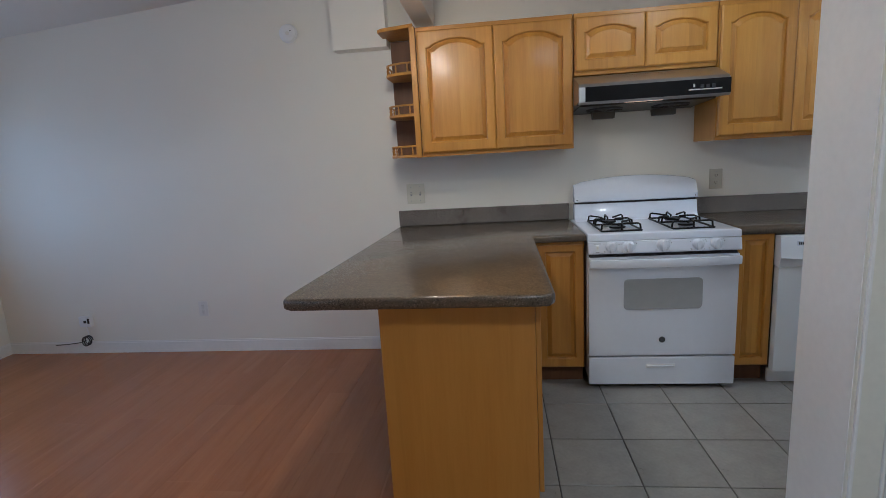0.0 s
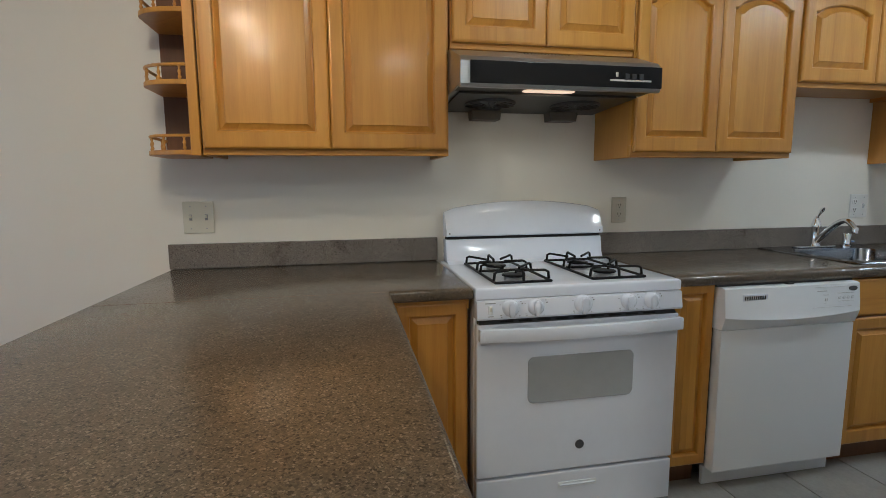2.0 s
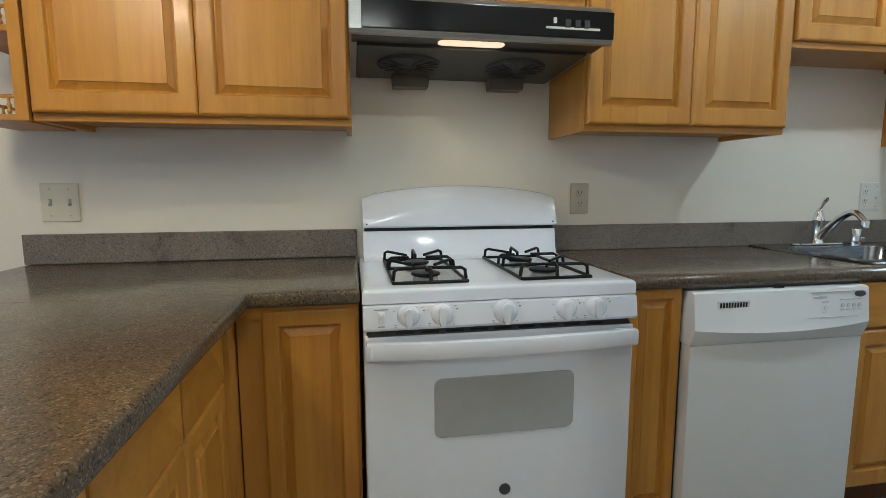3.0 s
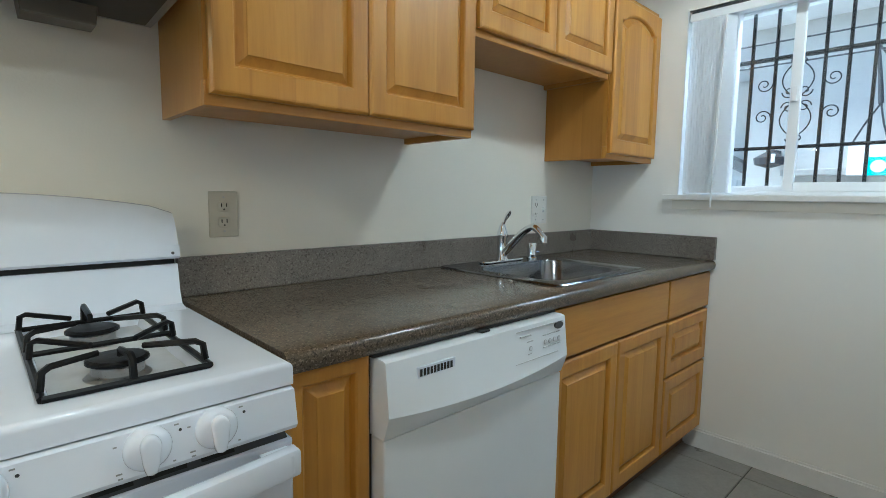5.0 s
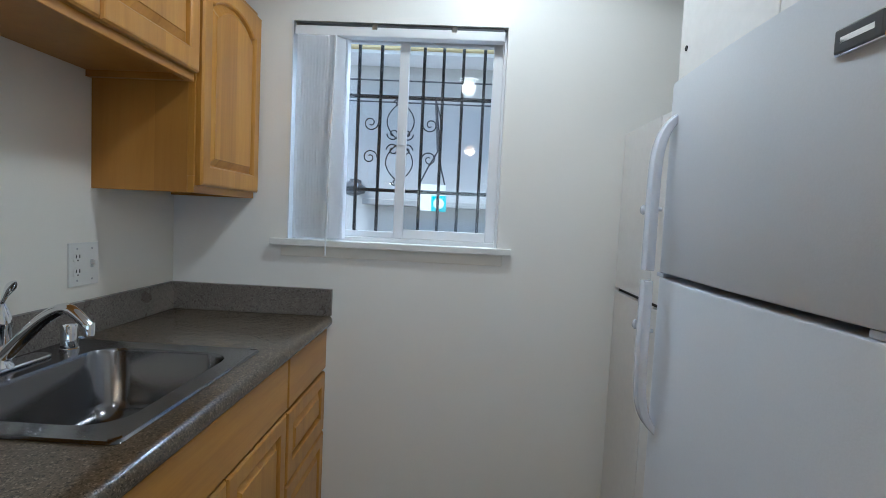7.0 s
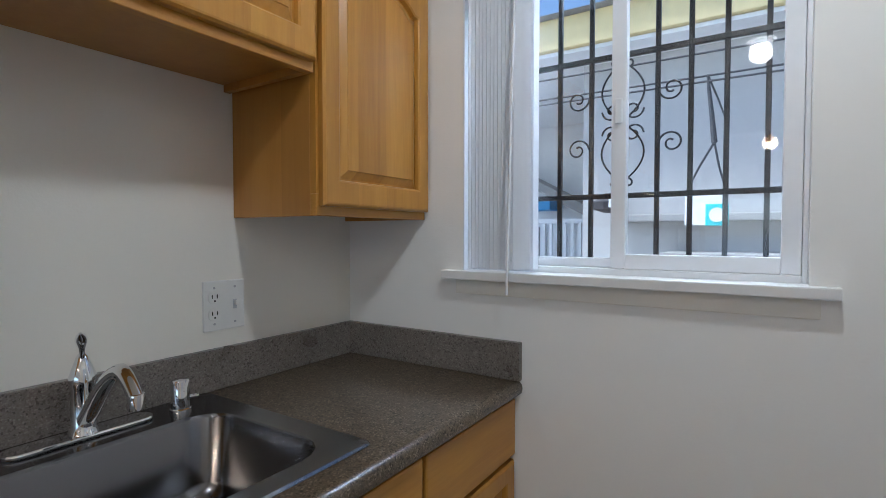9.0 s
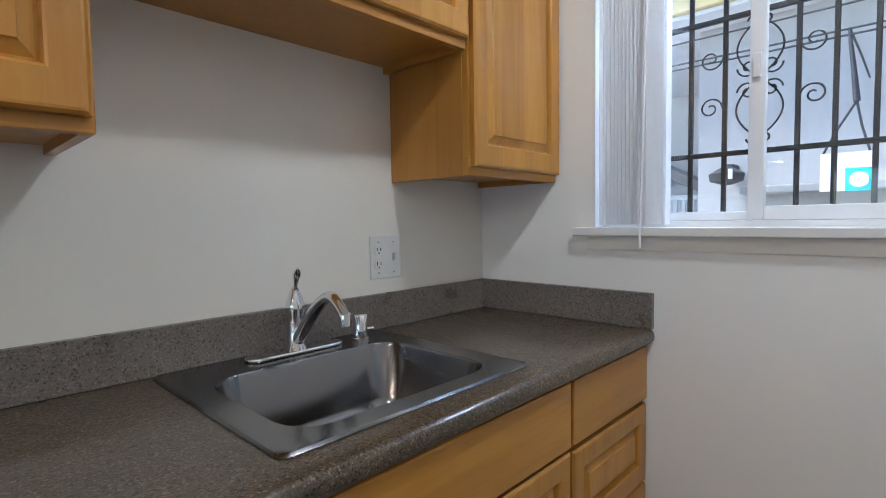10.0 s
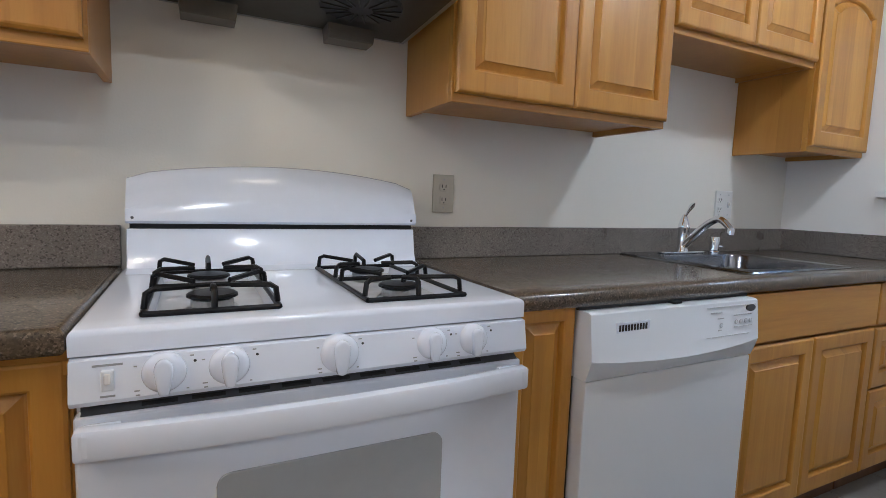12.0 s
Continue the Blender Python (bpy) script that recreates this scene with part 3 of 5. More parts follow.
def wall_cabinet(x0, x1, z0, z1, doors, label, arch=ARCH):
    c = thing("wall_cabinet", ((x0 + x1) / 2, W, z0), label, "wall cabinet", "wall cabinets")
    for a in (x0 + 0.001, x1 - 0.019):
        part("side", box(a, a + 0.018, YF + 0.04, W - 0.001, z0, z1, 0.001, 1), WOODSIDE, c)
    part("bottom_panel", box(x0 + 0.019, x1 - 0.019, YF + 0.04, W - 0.001, z0 + 0.018, z0 + 0.034), WOODSIDE, c)
    part("top_panel", box(x0 + 0.019, x1 - 0.019, YF + 0.04, W - 0.001, z1 - 0.02, z1 - 0.002), WOODSIDE, c)
    part("back_panel", box(x0 + 0.019, x1 - 0.019, W - 0.012, W - 0.002, z0 + 0.034, z1 - 0.02), WOODSIDE, c)
    for a, b in ((z0, z0 + 0.05), (z1 - 0.045, z1)):
        part("face_rail", box(x0 + 0.001, x1 - 0.001, YF + 0.020, YF + 0.04, a, b, 0.0015, 1), WOODH, c)
    for a in (x0 + 0.001, x1 - 0.040):
        part("face_stile", box(a, a + 0.039, YF + 0.0205, YF + 0.0395, z0 + 0.05, z1 - 0.045), WOOD, c)
    n = doors
    w = (x1 - x0 - 0.012) / n
    for k in range(n):
        cabinet_door(c, Matrix.Translation((x0 + 0.006 + k * w + 0.0015, YF - 0.001, z0 + 0.022)), w - 0.003, z1 - z0 - 0.046, arch)
    return c


wall_cabinet(0.018, 0.889, 1.357, 2.076, 2, "honey maple wall cabinet with two arched doors beside the spice shelf")
wall_cabinet(0.893, 1.645, 1.750, 2.076, 2, "short honey maple wall cabinet over the range hood", 0.03)
wall_cabinet(1.648, 2.422, 1.355, 2.076, 2, "honey maple wall cabinet with two arched doors over the counter")
wall_cabinet(2.426, 3.220, 1.657, 2.072, 2, "short honey maple wall cabinet over the sink", 0.032)
wall_cabinet(3.224, XE - 0.004, 1.342, 2.018, 1, "narrow honey maple wall cabinet in the corner by the window")

# open spice shelf at the end of the wall cabinets
sp = thing("spice_shelf", (-0.09, W, 1.355), "open honey maple spice shelf with turned spindle rails", "shelf")
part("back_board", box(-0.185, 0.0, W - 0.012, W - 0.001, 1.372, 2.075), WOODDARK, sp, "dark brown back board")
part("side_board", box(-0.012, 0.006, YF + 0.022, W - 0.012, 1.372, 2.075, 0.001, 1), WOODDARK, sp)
part("edge_strip", box(-0.016, 0.016, YF + 0.004, YF + 0.022, 1.355, 2.078, 0.002, 1), WOOD, sp)


def shelf_outline(x0, out=0.0):
    pts = [(-0.016, W - 0.013), (-0.016, YF + 0.02 - out)]
    for k in range(11):
        a = radians(90 * k / 10)
        r = 0.17
        pts.append((-0.016 - r * math.sin(a), YF + 0.02 + 0.11 - 0.11 * math.cos(a) - out))
    pts.append((x0, W - 0.013))
    return pts


for z in (1.358, 1.594, 1.828):
    part("shelf_board", prism(shelf_outline(-0.186), "z", z, z + 0.017, 0.003), WOOD, sp)
    arc = shelf_outline(-0.186)[2:13]
    rail = [(x * 0.97, y + 0.006, z + 0.066) for x, y in arc] + [(-0.182, W - 0.02, z + 0.066)]
    part("gallery_rail", tube(rail, 0.0055, 6), WOOD, sp)
    for x, y in (arc[1], arc[4], arc[7], arc[10], (-0.182, 3.60)):
        part("spindle", lathe([(0.0035, 0.017), (0.0065, 0.024), (0.0035, 0.032), (0.0062, 0.042), (0.003, 0.052), (0.0055, 0.064)], (x * 0.97, y + 0.006, z), seg=8), WOODSIDE, sp)
part("top_board", prism([(0.006, W - 0.001), (0.006, YF + 0.004), (-0.19, YF + 0.06), (-0.215, YF + 0.09), (-0.215, W - 0.001)], "z", 2.078, 2.098, 0.004), WOOD, sp)

# base cabinets
YB = 3.120
TOPZ = 0.914


def base_box(c, x0, x1, y0=YB, y1=W, toe=True):
    part("body", box(x0, x1, y0 + 0.001, y1, FZ + 0.10, 0.872, 0.001, 1), WOODSIDE, c)
    if toe:
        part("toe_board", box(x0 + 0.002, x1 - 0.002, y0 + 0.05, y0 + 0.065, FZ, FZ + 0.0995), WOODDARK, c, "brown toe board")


c = thing("base_cabinet", (0.76, 3.4, FZ), "honey maple base cabinet with one door beside the stove", "base cabinet", "base cabinets")
base_box(c, 0.581, 0.893)
part("face_rail", box(0.597, 0.893, YB - 0.018, YB, 0.835, 0.872), WOODH, c)
cabinet_door(c, Matrix.Translation((0.645, YB - 0.021, FZ + 0.105)), 0.244, 0.70)
c = thing("base_cabinet", (1.77, 3.4, FZ), "narrow honey maple base cabinet between stove and dishwasher", "base cabinet", "base cabinets")
base_box(c, 1.664, 1.846)
cabinet_door(c, Matrix.Translation((1.667, YB - 0.021, FZ + 0.105)), 0.176, 0.715)
c = thing("sink_cabinet", (2.88, 3.4, FZ), "honey maple sink base cabinet with two doors", "base cabinet", "base cabinets", (-0.038, 0, 0))
part("body", box(2.497, 3.263, YB + 0.001, W, FZ + 0.10, 0.70, 0.001, 1), WOODSIDE, c)
bm = box(2.497, 3.263, YB + 0.001, YB + 0.02, 0.70, 0.872, 0.0, 1)
box(2.497, 2.515, YB + 0.02, W, 0.70, 0.872, bm=bm)
box(3.245, 3.263, YB + 0.02, W, 0.70, 0.872, bm=bm)
part("apron", bm, WOODSIDE, c)
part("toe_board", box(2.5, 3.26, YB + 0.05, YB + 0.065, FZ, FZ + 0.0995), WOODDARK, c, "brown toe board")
drawer_front(c, Matrix.Translation((2.503, YB - 0.021, 0.715)), 0.757, 0.15, False, "false_drawer")
cabinet_door(c, Matrix.Translation((2.503, YB - 0.021, FZ + 0.105)), 0.376, 0.545)
cabinet_door(c, Matrix.Translation((2.883, YB - 0.021, FZ + 0.105)), 0.377, 0.545)
c = thing("drawer_cabinet", (3.46, 3.4, FZ), "honey maple base cabinet with three drawers by the wall", "base cabinet", "base cabinets")
base_box(c, 3.229, XE - 0.003)
dw_ = XE - 0.006 - 3.233
drawer_front(c, Matrix.Translation((3.233, YB - 0.021, 0.715)), dw_, 0.15, False)
drawer_front(c, Matrix.Translation((3.233, YB - 0.021, 0.475)), dw_, 0.225)
drawer_front(c, Matrix.Translation((3.233, YB - 0.021, FZ + 0.105)), dw_, 0.308)

# peninsula
pc = thing("peninsula_cabinet", (0.25, 2.5, FZ), "honey maple peninsula cabinet with plain end panel", "base cabinet", "base cabinets", (0.045, 0, 0))
part("body", box(-0.008, 0.50, 2.062, W - 0.001, FZ + 0.10, 0.872, 0.001, 1), WOODSIDE, pc)
part("end_panel", box(-0.022, 0.512, 2.045, 2.061, FZ, 0.873, 0.002), WOODPANEL, pc)
part("corner_strip", box(0.513, 0.530, 2.045, 2.085, FZ + 0.10, 0.873, 0.002), WOODSIDE, pc)
part("back_panel", box(-0.022, -0.009, 2.062, W - 0.002, FZ, 0.872, 0.001, 1), WOODPANEL, pc)
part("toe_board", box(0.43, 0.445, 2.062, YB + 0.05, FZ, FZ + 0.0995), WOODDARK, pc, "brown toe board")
turn = Matrix.Rotation(radians(90), 4, "Z")
for y0, w in ((2.09, 0.325), (2.418, 0.325), (2.746, 0.30)):
    m = Matrix.Translation((0.522, y0, 0)) @ turn
    drawer_front(pc, Matrix.Translation((0, 0, 0.705)) @ m, w - 0.004, 0.155, False)
    cabinet_door(pc, Matrix.Translation((0, 0, FZ + 0.105)) @ m, w - 0.004, 0.54)
part("corner_stile", box(0.5005, 0.5335, 3.046, YB + 0.0005, FZ + 0.10, 0.872, 0.001, 1), WOODSIDE, pc)

# countertops
left_top = [(-0.286, 2.005), (-0.280, 1.974), (-0.252, 1.955), (0.565, 1.938), (0.602, 1.946), (0.617, 1.975), (0.626, 3.062), (0.897, 3.062), (0.897, W - 0.001), (-0.207, W - 0.001)]
ct = thing("peninsula_countertop", (0.2, 2.8, TOPZ), "brown speckled laminate countertop running onto the peninsula", "countertop")
smooth_by_angle(part("slab", prism(left_top, "z", TOPZ - 0.041, TOPZ, 0.012, 4), TOP, ct))
part("seam", box(-0.222, 0.612, 3.0618, 3.0632, TOPZ - 0.002, TOPZ + 0.0003), WOODDARK, ct, "thin dark joint across the laminate")
SX0, SX1, SY1 = 2.566, 3.116, 3.640
front = [(3.16, TOPZ), (3.102, TOPZ), (3.090, TOPZ - 0.003), (3.083, TOPZ - 0.011), (3.081, TOPZ - 0.022), (3.084, TOPZ - 0.034), (3.092, TOPZ - 0.041), (3.16, TOPZ - 0.041)]
ct = thing("sink_countertop", (2.6, 3.4, TOPZ), "brown speckled laminate countertop with a rounded edge round the sink", "countertop")
smooth_by_angle(part("nosing", prism([(3.150 if u > 3.15 else u, v) for u, v in front], "x", 1.664, XE - 0.002), TOP, ct))
for a, b, c0, c1 in ((1.664, SX0, 3.150, W - 0.001), (SX1, XE - 0.002, 3.150, W - 0.001), (SX0, SX1, SY1, W - 0.001)):
    part("slab", box(a, b, c0, c1, TOPZ - 0.041, TOPZ), TOP, ct)
for x0, x1, y0, y1, lab in ((-0.208, 0.897, W - 0.02, W - 0.0005, "grey speckled laminate backsplash behind the peninsula counter"), (1.664, XE - 0.022, W - 0.02, W - 0.0005, "grey speckled laminate backsplash behind the sink"), (XE - 0.021, XE - 0.0005, 3.083, W - 0.0005, "grey speckled laminate side splash under the window")):
    tagged(part("backsplash", box(x0, x1, y0, y1, TOPZ + 0.0005, 1.016, 0.003), SPLASH, None), lab, "backsplash")

# ---- stove ----
S0, S1, SF = 0.902, 1.656, 3.043
stv = thing("gas_stove", (1.28, 3.3, FZ), "white freestanding gas stove with four burners and oven", "stove", "", (0, 0, 0.014))
part("body", box(S0 + 0.002, S1 - 0.002, SF + 0.035, 3.655, FZ + 0.05, 0.870, 0.003), ENAMEL, stv)
for x in (S0 + 0.04, S1 - 0.04):
    for y in (3.12, 3.60):
        part("foot", lathe([(0.018, 0), (0.018, 0.01), (0.01, 0.014), (0.01, 0.07)], (x, y, FZ - 0.014), seg=10), RUBBER, stv)
# cooktop: a shallow pressed tray with a rolled lip and two recessed wells
WELLS = [(0.990, 1.185), (1.348, 1.545)]
WY0, WY1, CTZ, WZ = 3.105, 3.530, 0.899, 0.882
ck = bmesh.new()
xs = [S0, WELLS[0][0], WELLS[0][1], WELLS[1][0], WELLS[1][1], S1]
ys = [SF + 0.004, WY0, WY1, 3.655]
grid = [[ck.verts.new((x, y, CTZ)) for y in ys] for x in xs]
for i in range(5):
    for j in range(3):
        ring = [grid[i][j], grid[i + 1][j], grid[i + 1][j + 1], grid[i][j + 1]]
        if j == 1 and i in (1, 3):
            mx, my = (xs[i] + xs[i + 1]) / 2, (WY0 + WY1) / 2
            low = [ck.verts.new((mx + (v.co.x - mx) * 0.93, my + (v.co.y - my) * 0.965, WZ)) for v in ring]
            for k in range(4):
                ck.faces.new((ring[k], ring[(k + 1) % 4], low[(k + 1) % 4], low[k]))
            ck.faces.new(low)
        else:
            ck.faces.new(ring)
rim = [e for e in ck.edges if len(e.link_faces) == 1]
fall = bmesh.ops.extrude_edge_only(ck, edges=rim)["geom"]
for v in fall:
    if isinstance(v, bmesh.types.BMVert):
        v.co.z = 0.862
lip = [e for e in ck.edges if all(abs(v.co.z - CTZ) < 1e-5 for v in e.verts) and any(abs(f.normal.z) < 0.2 for f in e.link_faces) and (abs(e.verts[0].co.x - e.verts[1].co.x) > 1e-5 and abs(e.verts[0].co.y - ys[0]) < 1e-5 or all(abs(v.co.x - S0) < 1e-5 for v in e.verts) or all(abs(v.co.x - S1) < 1e-5 for v in e.verts))]
bmesh.ops.recalc_face_normals(ck, faces=ck.faces)
bmesh.ops.bevel(ck, geom=lip, offset=0.010, segments=4, profile=0.5, affect="EDGES")
smooth_by_angle(part("cooktop", ck, ENAMEL, stv), 35)
for a, b in WELLS:
    part("burner_well", box(a + 0.009, b - 0.009, WY0 + 0.010, WY1 - 0.010, WZ + 0.0005, WZ + 0.002), WELLGREY, stv)
    for y in (3.208, 3.428):
        cx = (a + b) / 2
        br = part("burner", lathe([(0.046, 0.0), (0.040, 0.004), (0.036, 0.006), (0.036, 0.019), (0.032, 0.021)], (cx, y, WZ + 0.002), seg=24), STEEL, stv, "grey metal burner ring")
        part("burner_cap", lathe([(0.038, 0.021), (0.043, 0.023), (0.043, 0.027), (0.038, 0.030), (0.015, 0.031)], (cx, y, WZ + 0.002), seg=24), IRON, br, "black burner cap")
    g = bmesh.new()
    z = 0.936
    r = 0.0052

    def bar(p, q, lift=0.0):
        p, q = Vector(p), Vector(q)
        tube([p, p.lerp(q, 0.3) + Vector((0, 0, lift)), p.lerp(q, 0.7) + Vector((0, 0, lift)), q], r, 6, g)
    x0, x1, y0, y1 = a - 0.003, b + 0.003, WY0 - 0.003, WY1 + 0.003
    ym = (y0 + y1) / 2
    # base frame lying on the cooktop
    for p, q in (((x0, y0), (x1, y0)), ((x1, y0), (x1, y1)), ((x1, y1), (x0, y1)), ((x0, y1), (x0, y0))):
        bar((*p, 0.9035), (*q, 0.9035))
    cx = (x0 + x1) / 2
    for yc in (3.208, 3.428):
        for dx, dy in (((0, -1),) if yc < ym else ((0, 1),)):
            out = (x1 if dx > 0 else x0, yc) if dx else (cx, min(max(yc + dy * 0.2, y0), y1) if abs(yc + dy * 0.118 - ym) > 0.01 else ym)
            end = (cx + dx * 0.026, yc + dy * 0.026)
            tube([(out[0], out[1], 0.908), (out[0] - dx * 0.004, out[1] - dy * 0.004, z - 0.004), (out[0] - dx * 0.012, out[1] - dy * 0.012, z + 0.002), (end[0], end[1], z - 0.006), (end[0], end[1], z - 0.016)], r, 6, g)
        for dx in (1, -1):
            for dy in (1, -1):
                ox, oy = (x1 if dx > 0 else x0), yc + dy * 0.085
                tube([(ox, oy, 0.908), (ox - dx * 0.003, oy, z - 0.004), (ox - dx * 0.012, oy - dy * 0.006, z + 0.001), (cx + dx * 0.030, yc + dy * 0.026, z - 0.006)], r * 0.95, 6, g)
    bar((x0, ym, 0.908), (x1, ym, 0.908))
    gr = part("grate", g, IRON, stv, "black cast iron pan grate")
    smooth_by_angle(gr, 50)
# control panel and knobs
panel = part("control_panel", prism([(SF + 0.012, 0.861), (SF - 0.004, 0.857), (SF - 0.014, 0.802), (SF - 0.010, 0.795), (SF + 0.05, 0.795), (SF + 0.05, 0.861)], "x", S0 + 0.001, S1 - 0.001, 0.003), ENAMEL, stv)
smooth_by_angle(panel)
KZ = 0.832


def face(z):
    return SF - 0.004 - 0.010 * (0.857 - z) / 0.055


def mark(x, z, w, h=0.003):
    part("printed_mark", prism([(face(z + h) - 0.0007, z + h), (face(z) - 0.0007, z), (face(z) + 0.002, z), (face(z + h) + 0.002, z + h)], "x", x - w / 2, x + w / 2), INK, panel)


for k, x in enumerate((1.018, 1.105, 1.275, 1.445, 1.532)):
    big = 1.12 if k == 2 else 1.0
    kn = part("knob", lathe([(0.029 * big, 0.006), (0.029 * big, -0.003), (0.0275 * big, -0.008), (0.023 * big, -0.013), (0.014 * big, -0.0165), (0.003, -0.018)], (x, SF - 0.008, KZ), "y", 28), ENAMEL, stv)
    smooth_by_angle(kn, 50)
    drop = [(x + 0.0125 * big * math.cos(q), KZ + 0.008 * big + 0.0155 * big * math.sin(q)) for q in [math.pi * k / 10 for k in range(11)]]
    drop += [(x - 0.0098 * big, KZ - 0.014 * big), (x - 0.0065 * big, KZ - 0.0275 * big), (x, KZ - 0.0295 * big), (x + 0.0065 * big, KZ - 0.0275 * big), (x + 0.0098 * big, KZ - 0.014 * big)]
    smooth_by_angle(part("grip", prism(drop, "y", SF - 0.032, SF - 0.014, 0.0045, 3), ENAMEL, kn), 60)
    for dx, dz, w in ((0.0, 0.0235, 0.009), (0.036, 0.020, 0.008), (-0.036, 0.012, 0.006), (-0.034, -0.022, 0.010), (-0.033, -0.028, 0.008), (0.030, -0.026, 0.005)):
        mark(x + dx, KZ + dz - 0.001, w * 0.7, 0.0018)
    part("printed_dot", lathe([(0.0022, 0), (0.0022, -0.0006)], (x + 0.040, face(KZ + 0.012) - 0.0004, KZ + 0.012), "y", 8), RUBBER, panel)
part("oven_light_switch", box(0.941, 0.957, SF - 0.013, SF - 0.004, 0.814, 0.843, 0.002), APPL, panel)
part("switch_rocker", box(0.945, 0.953, SF - 0.0165, SF - 0.009, 0.824, 0.839, 0.002), PLATEW, panel)
mark(0.949, 0.848, 0.036, 0.0028)
mark(0.949, 0.806, 0.018, 0.0026)
# vent over the door; a dark strip paints the shade in the gap
part("vent_gap_shade", box(S0 + 0.01, S1 - 0.01, SF + 0.0185, SF + 0.03, 0.7757, 0.797), DARK, stv, "dark strip for the shade in the vent gap over the oven door")
vent = part("vent_strip", prism([(SF + 0.004, 0.7760), (SF + 0.004, 0.7765), (SF + 0.018, 0.7875), (SF + 0.018, 0.7760)], "x", S0 + 0.012, S1 - 0.012), VENTGREY, stv, "grey vent strip")
for k in range(9):
    x = S0 + 0.085 + k * 0.066
    part("vent_slot", prism([(SF + 0.0075, 0.7800), (SF + 0.0125, 0.7840), (SF + 0.0125, 0.7825), (SF + 0.0075, 0.7785)], "x", x, x + 0.047), DARK, vent)
# oven door
door = part("oven_door", box(S0 + 0.003, S1 - 0.003, SF + 0.001, SF + 0.034, 0.232, 0.7755, 0.007, 3), ENAMEL, stv)
part("oven_window", prism(rounded(1.085, 1.478, 0.490, 0.655, 0.022), "y", SF - 0.0025, SF + 0.003, 0.0012, 1), GREYGLASS, door, "grey speckled oven window")
hp = []
for k in range(13):
    s = -1 + 2 * k / 12
    hp.append((1.28 + s * 0.371, SF - 0.028 - 0.024 * (1 - s * s)))
outline = hp + [(x, y + 0.024) for x, y in reversed(hp)]
hd = part("oven_handle", prism(outline, "z", 0.722, 0.768, 0.006, 2), ENAMEL, door, "white curved door handle")
smooth_by_angle(hd)
for x in (S0 + 0.012, S1 - 0.062):
    part("handle_mount", box(x, x + 0.05, SF - 0.030, SF + 0.003, 0.724, 0.766, 0.006), ENAMEL, hd)
part("badge", lathe([(0.0165, 0), (0.0165, -0.002), (0.012, -0.003)], (1.282, SF + 0.001, 0.322), "y", 20), BADGE, door, "small round grey badge")
dr = part("storage_drawer", box(S0 + 0.003, S1 - 0.003, SF + 0.003, SF + 0.034, FZ + 0.012, 0.222, 0.007, 3), ENAMEL, stv)
part("drawer_slot", box(1.205, 1.352, SF + 0.0005, SF + 0.005, 0.163, 0.184, 0.002), APPL, dr)
part("drawer_slot_lip", box(1.21, 1.347, SF - 0.003, SF + 0.002, 0.170, 0.176, 0.001, 1), ENAMEL, dr)
# back guard, bowed along its top
lo = part("backguard_base", prism([(3.540, 0.8995), (3.576, 0.908), (3.588, 0.93), (3.600, 0.999), (3.655, 0.999), (3.655, 0.8995)], "x", S0 + 0.016, S1 - 0.012, 0.003), ENAMEL, stv)
smooth_by_angle(lo)
# Near-black strip under the guard: the gap's shade given as colour.
part("backguard_gap_shade", box(S0 + 0.022, S1 - 0.018, 3.607, 3.65, 0.9992, 1.013), DARK, stv, "dark strip for the shade in the gap under the back guard")
bg = bmesh.new()
cols = 17
prof = []
for k in range(cols):
    s = -1 + 2 * k / (cols - 1)
    top = 1.126 + 0.036 * (1 - s * s) - (0.008 if abs(s) == 1 else 0)
    x = S0 + 0.016 + (S1 - S0 - 0.028) * k / (cols - 1)
    prof.append([(x, 3.590, 1.012), (x, 3.583, 1.018), (x, 3.585, 1.045), (x, 3.593, top - 0.075), (x, 3.605, top - 0.040), (x, 3.618, top - 0.016), (x, 3.630, top - 0.004), (x, 3.643, top), (x, 3.655, top - 0.004), (x, 3.655, 1.012)])
rings = [[bg.verts.new(p) for p in row] for row in prof]
for a, b in zip(rings, rings[1:]):
    for k in range(10):
        bg.faces.new((a[k], a[(k + 1) % 10], b[(k + 1) % 10], b[k]))
bg.faces.new(rings[0])
bg.faces.new(rings[-1])
guard = smooth_by_angle(part("backguard", bg, ENAMEL, stv, "white bowed back guard"), 40)
for x in (S0 + 0.030, S1 - 0.027):
    part("screw", lathe([(0.0035, 0.002), (0.0035, -0.0015), (0.0015, -0.002)], (x, 3.584, 1.026), "y", 10), BADGE, guard)

# ---- range hood ----
hood = thing("range_hood", (1.28, W, 1.58), "stainless and black range hood with its lamp lit", "range hood", "", (-0.027, 0, -0.009))
sh = part("shell", prism([(W - 0.002, 1.750), (3.372, 1.750), (3.345, 1.742), (3.207, 1.690), (3.19, 1.672), (3.188, 1.596), (3.194, 1.5865), (3.212, 1.5865), (3.22, 1.597), (3.64, 1.576), (W - 0.002, 1.576)], "x", 0.913, 1.662, 0.002, 1), STEEL, hood)
smooth_by_angle(sh, 25)
for k in range(14):
    part("vent_hole", lathe([(0.0028, 0), (0.0028, 0.0012)], (1.19 + k * 0.0135, 3.330, 1.7365), seg=6), DARK, sh)
fa = part("fascia", box(0.946, 1.661, 3.182, 3.19, 1.598, 1.672, 0.002), BLACK, hood, "black glossy front fascia")
part("switch_plate", box(1.455, 1.618, 3.18, 3.185, 1.618, 1.626, 0.001, 1), CHROME, fa)
for k in range(3):
    part("push_button", box(1.512 + k * 0.028, 1.528 + k * 0.028, 3.176, 3.184, 1.624, 1.645, 0.002), RUBBER, fa)
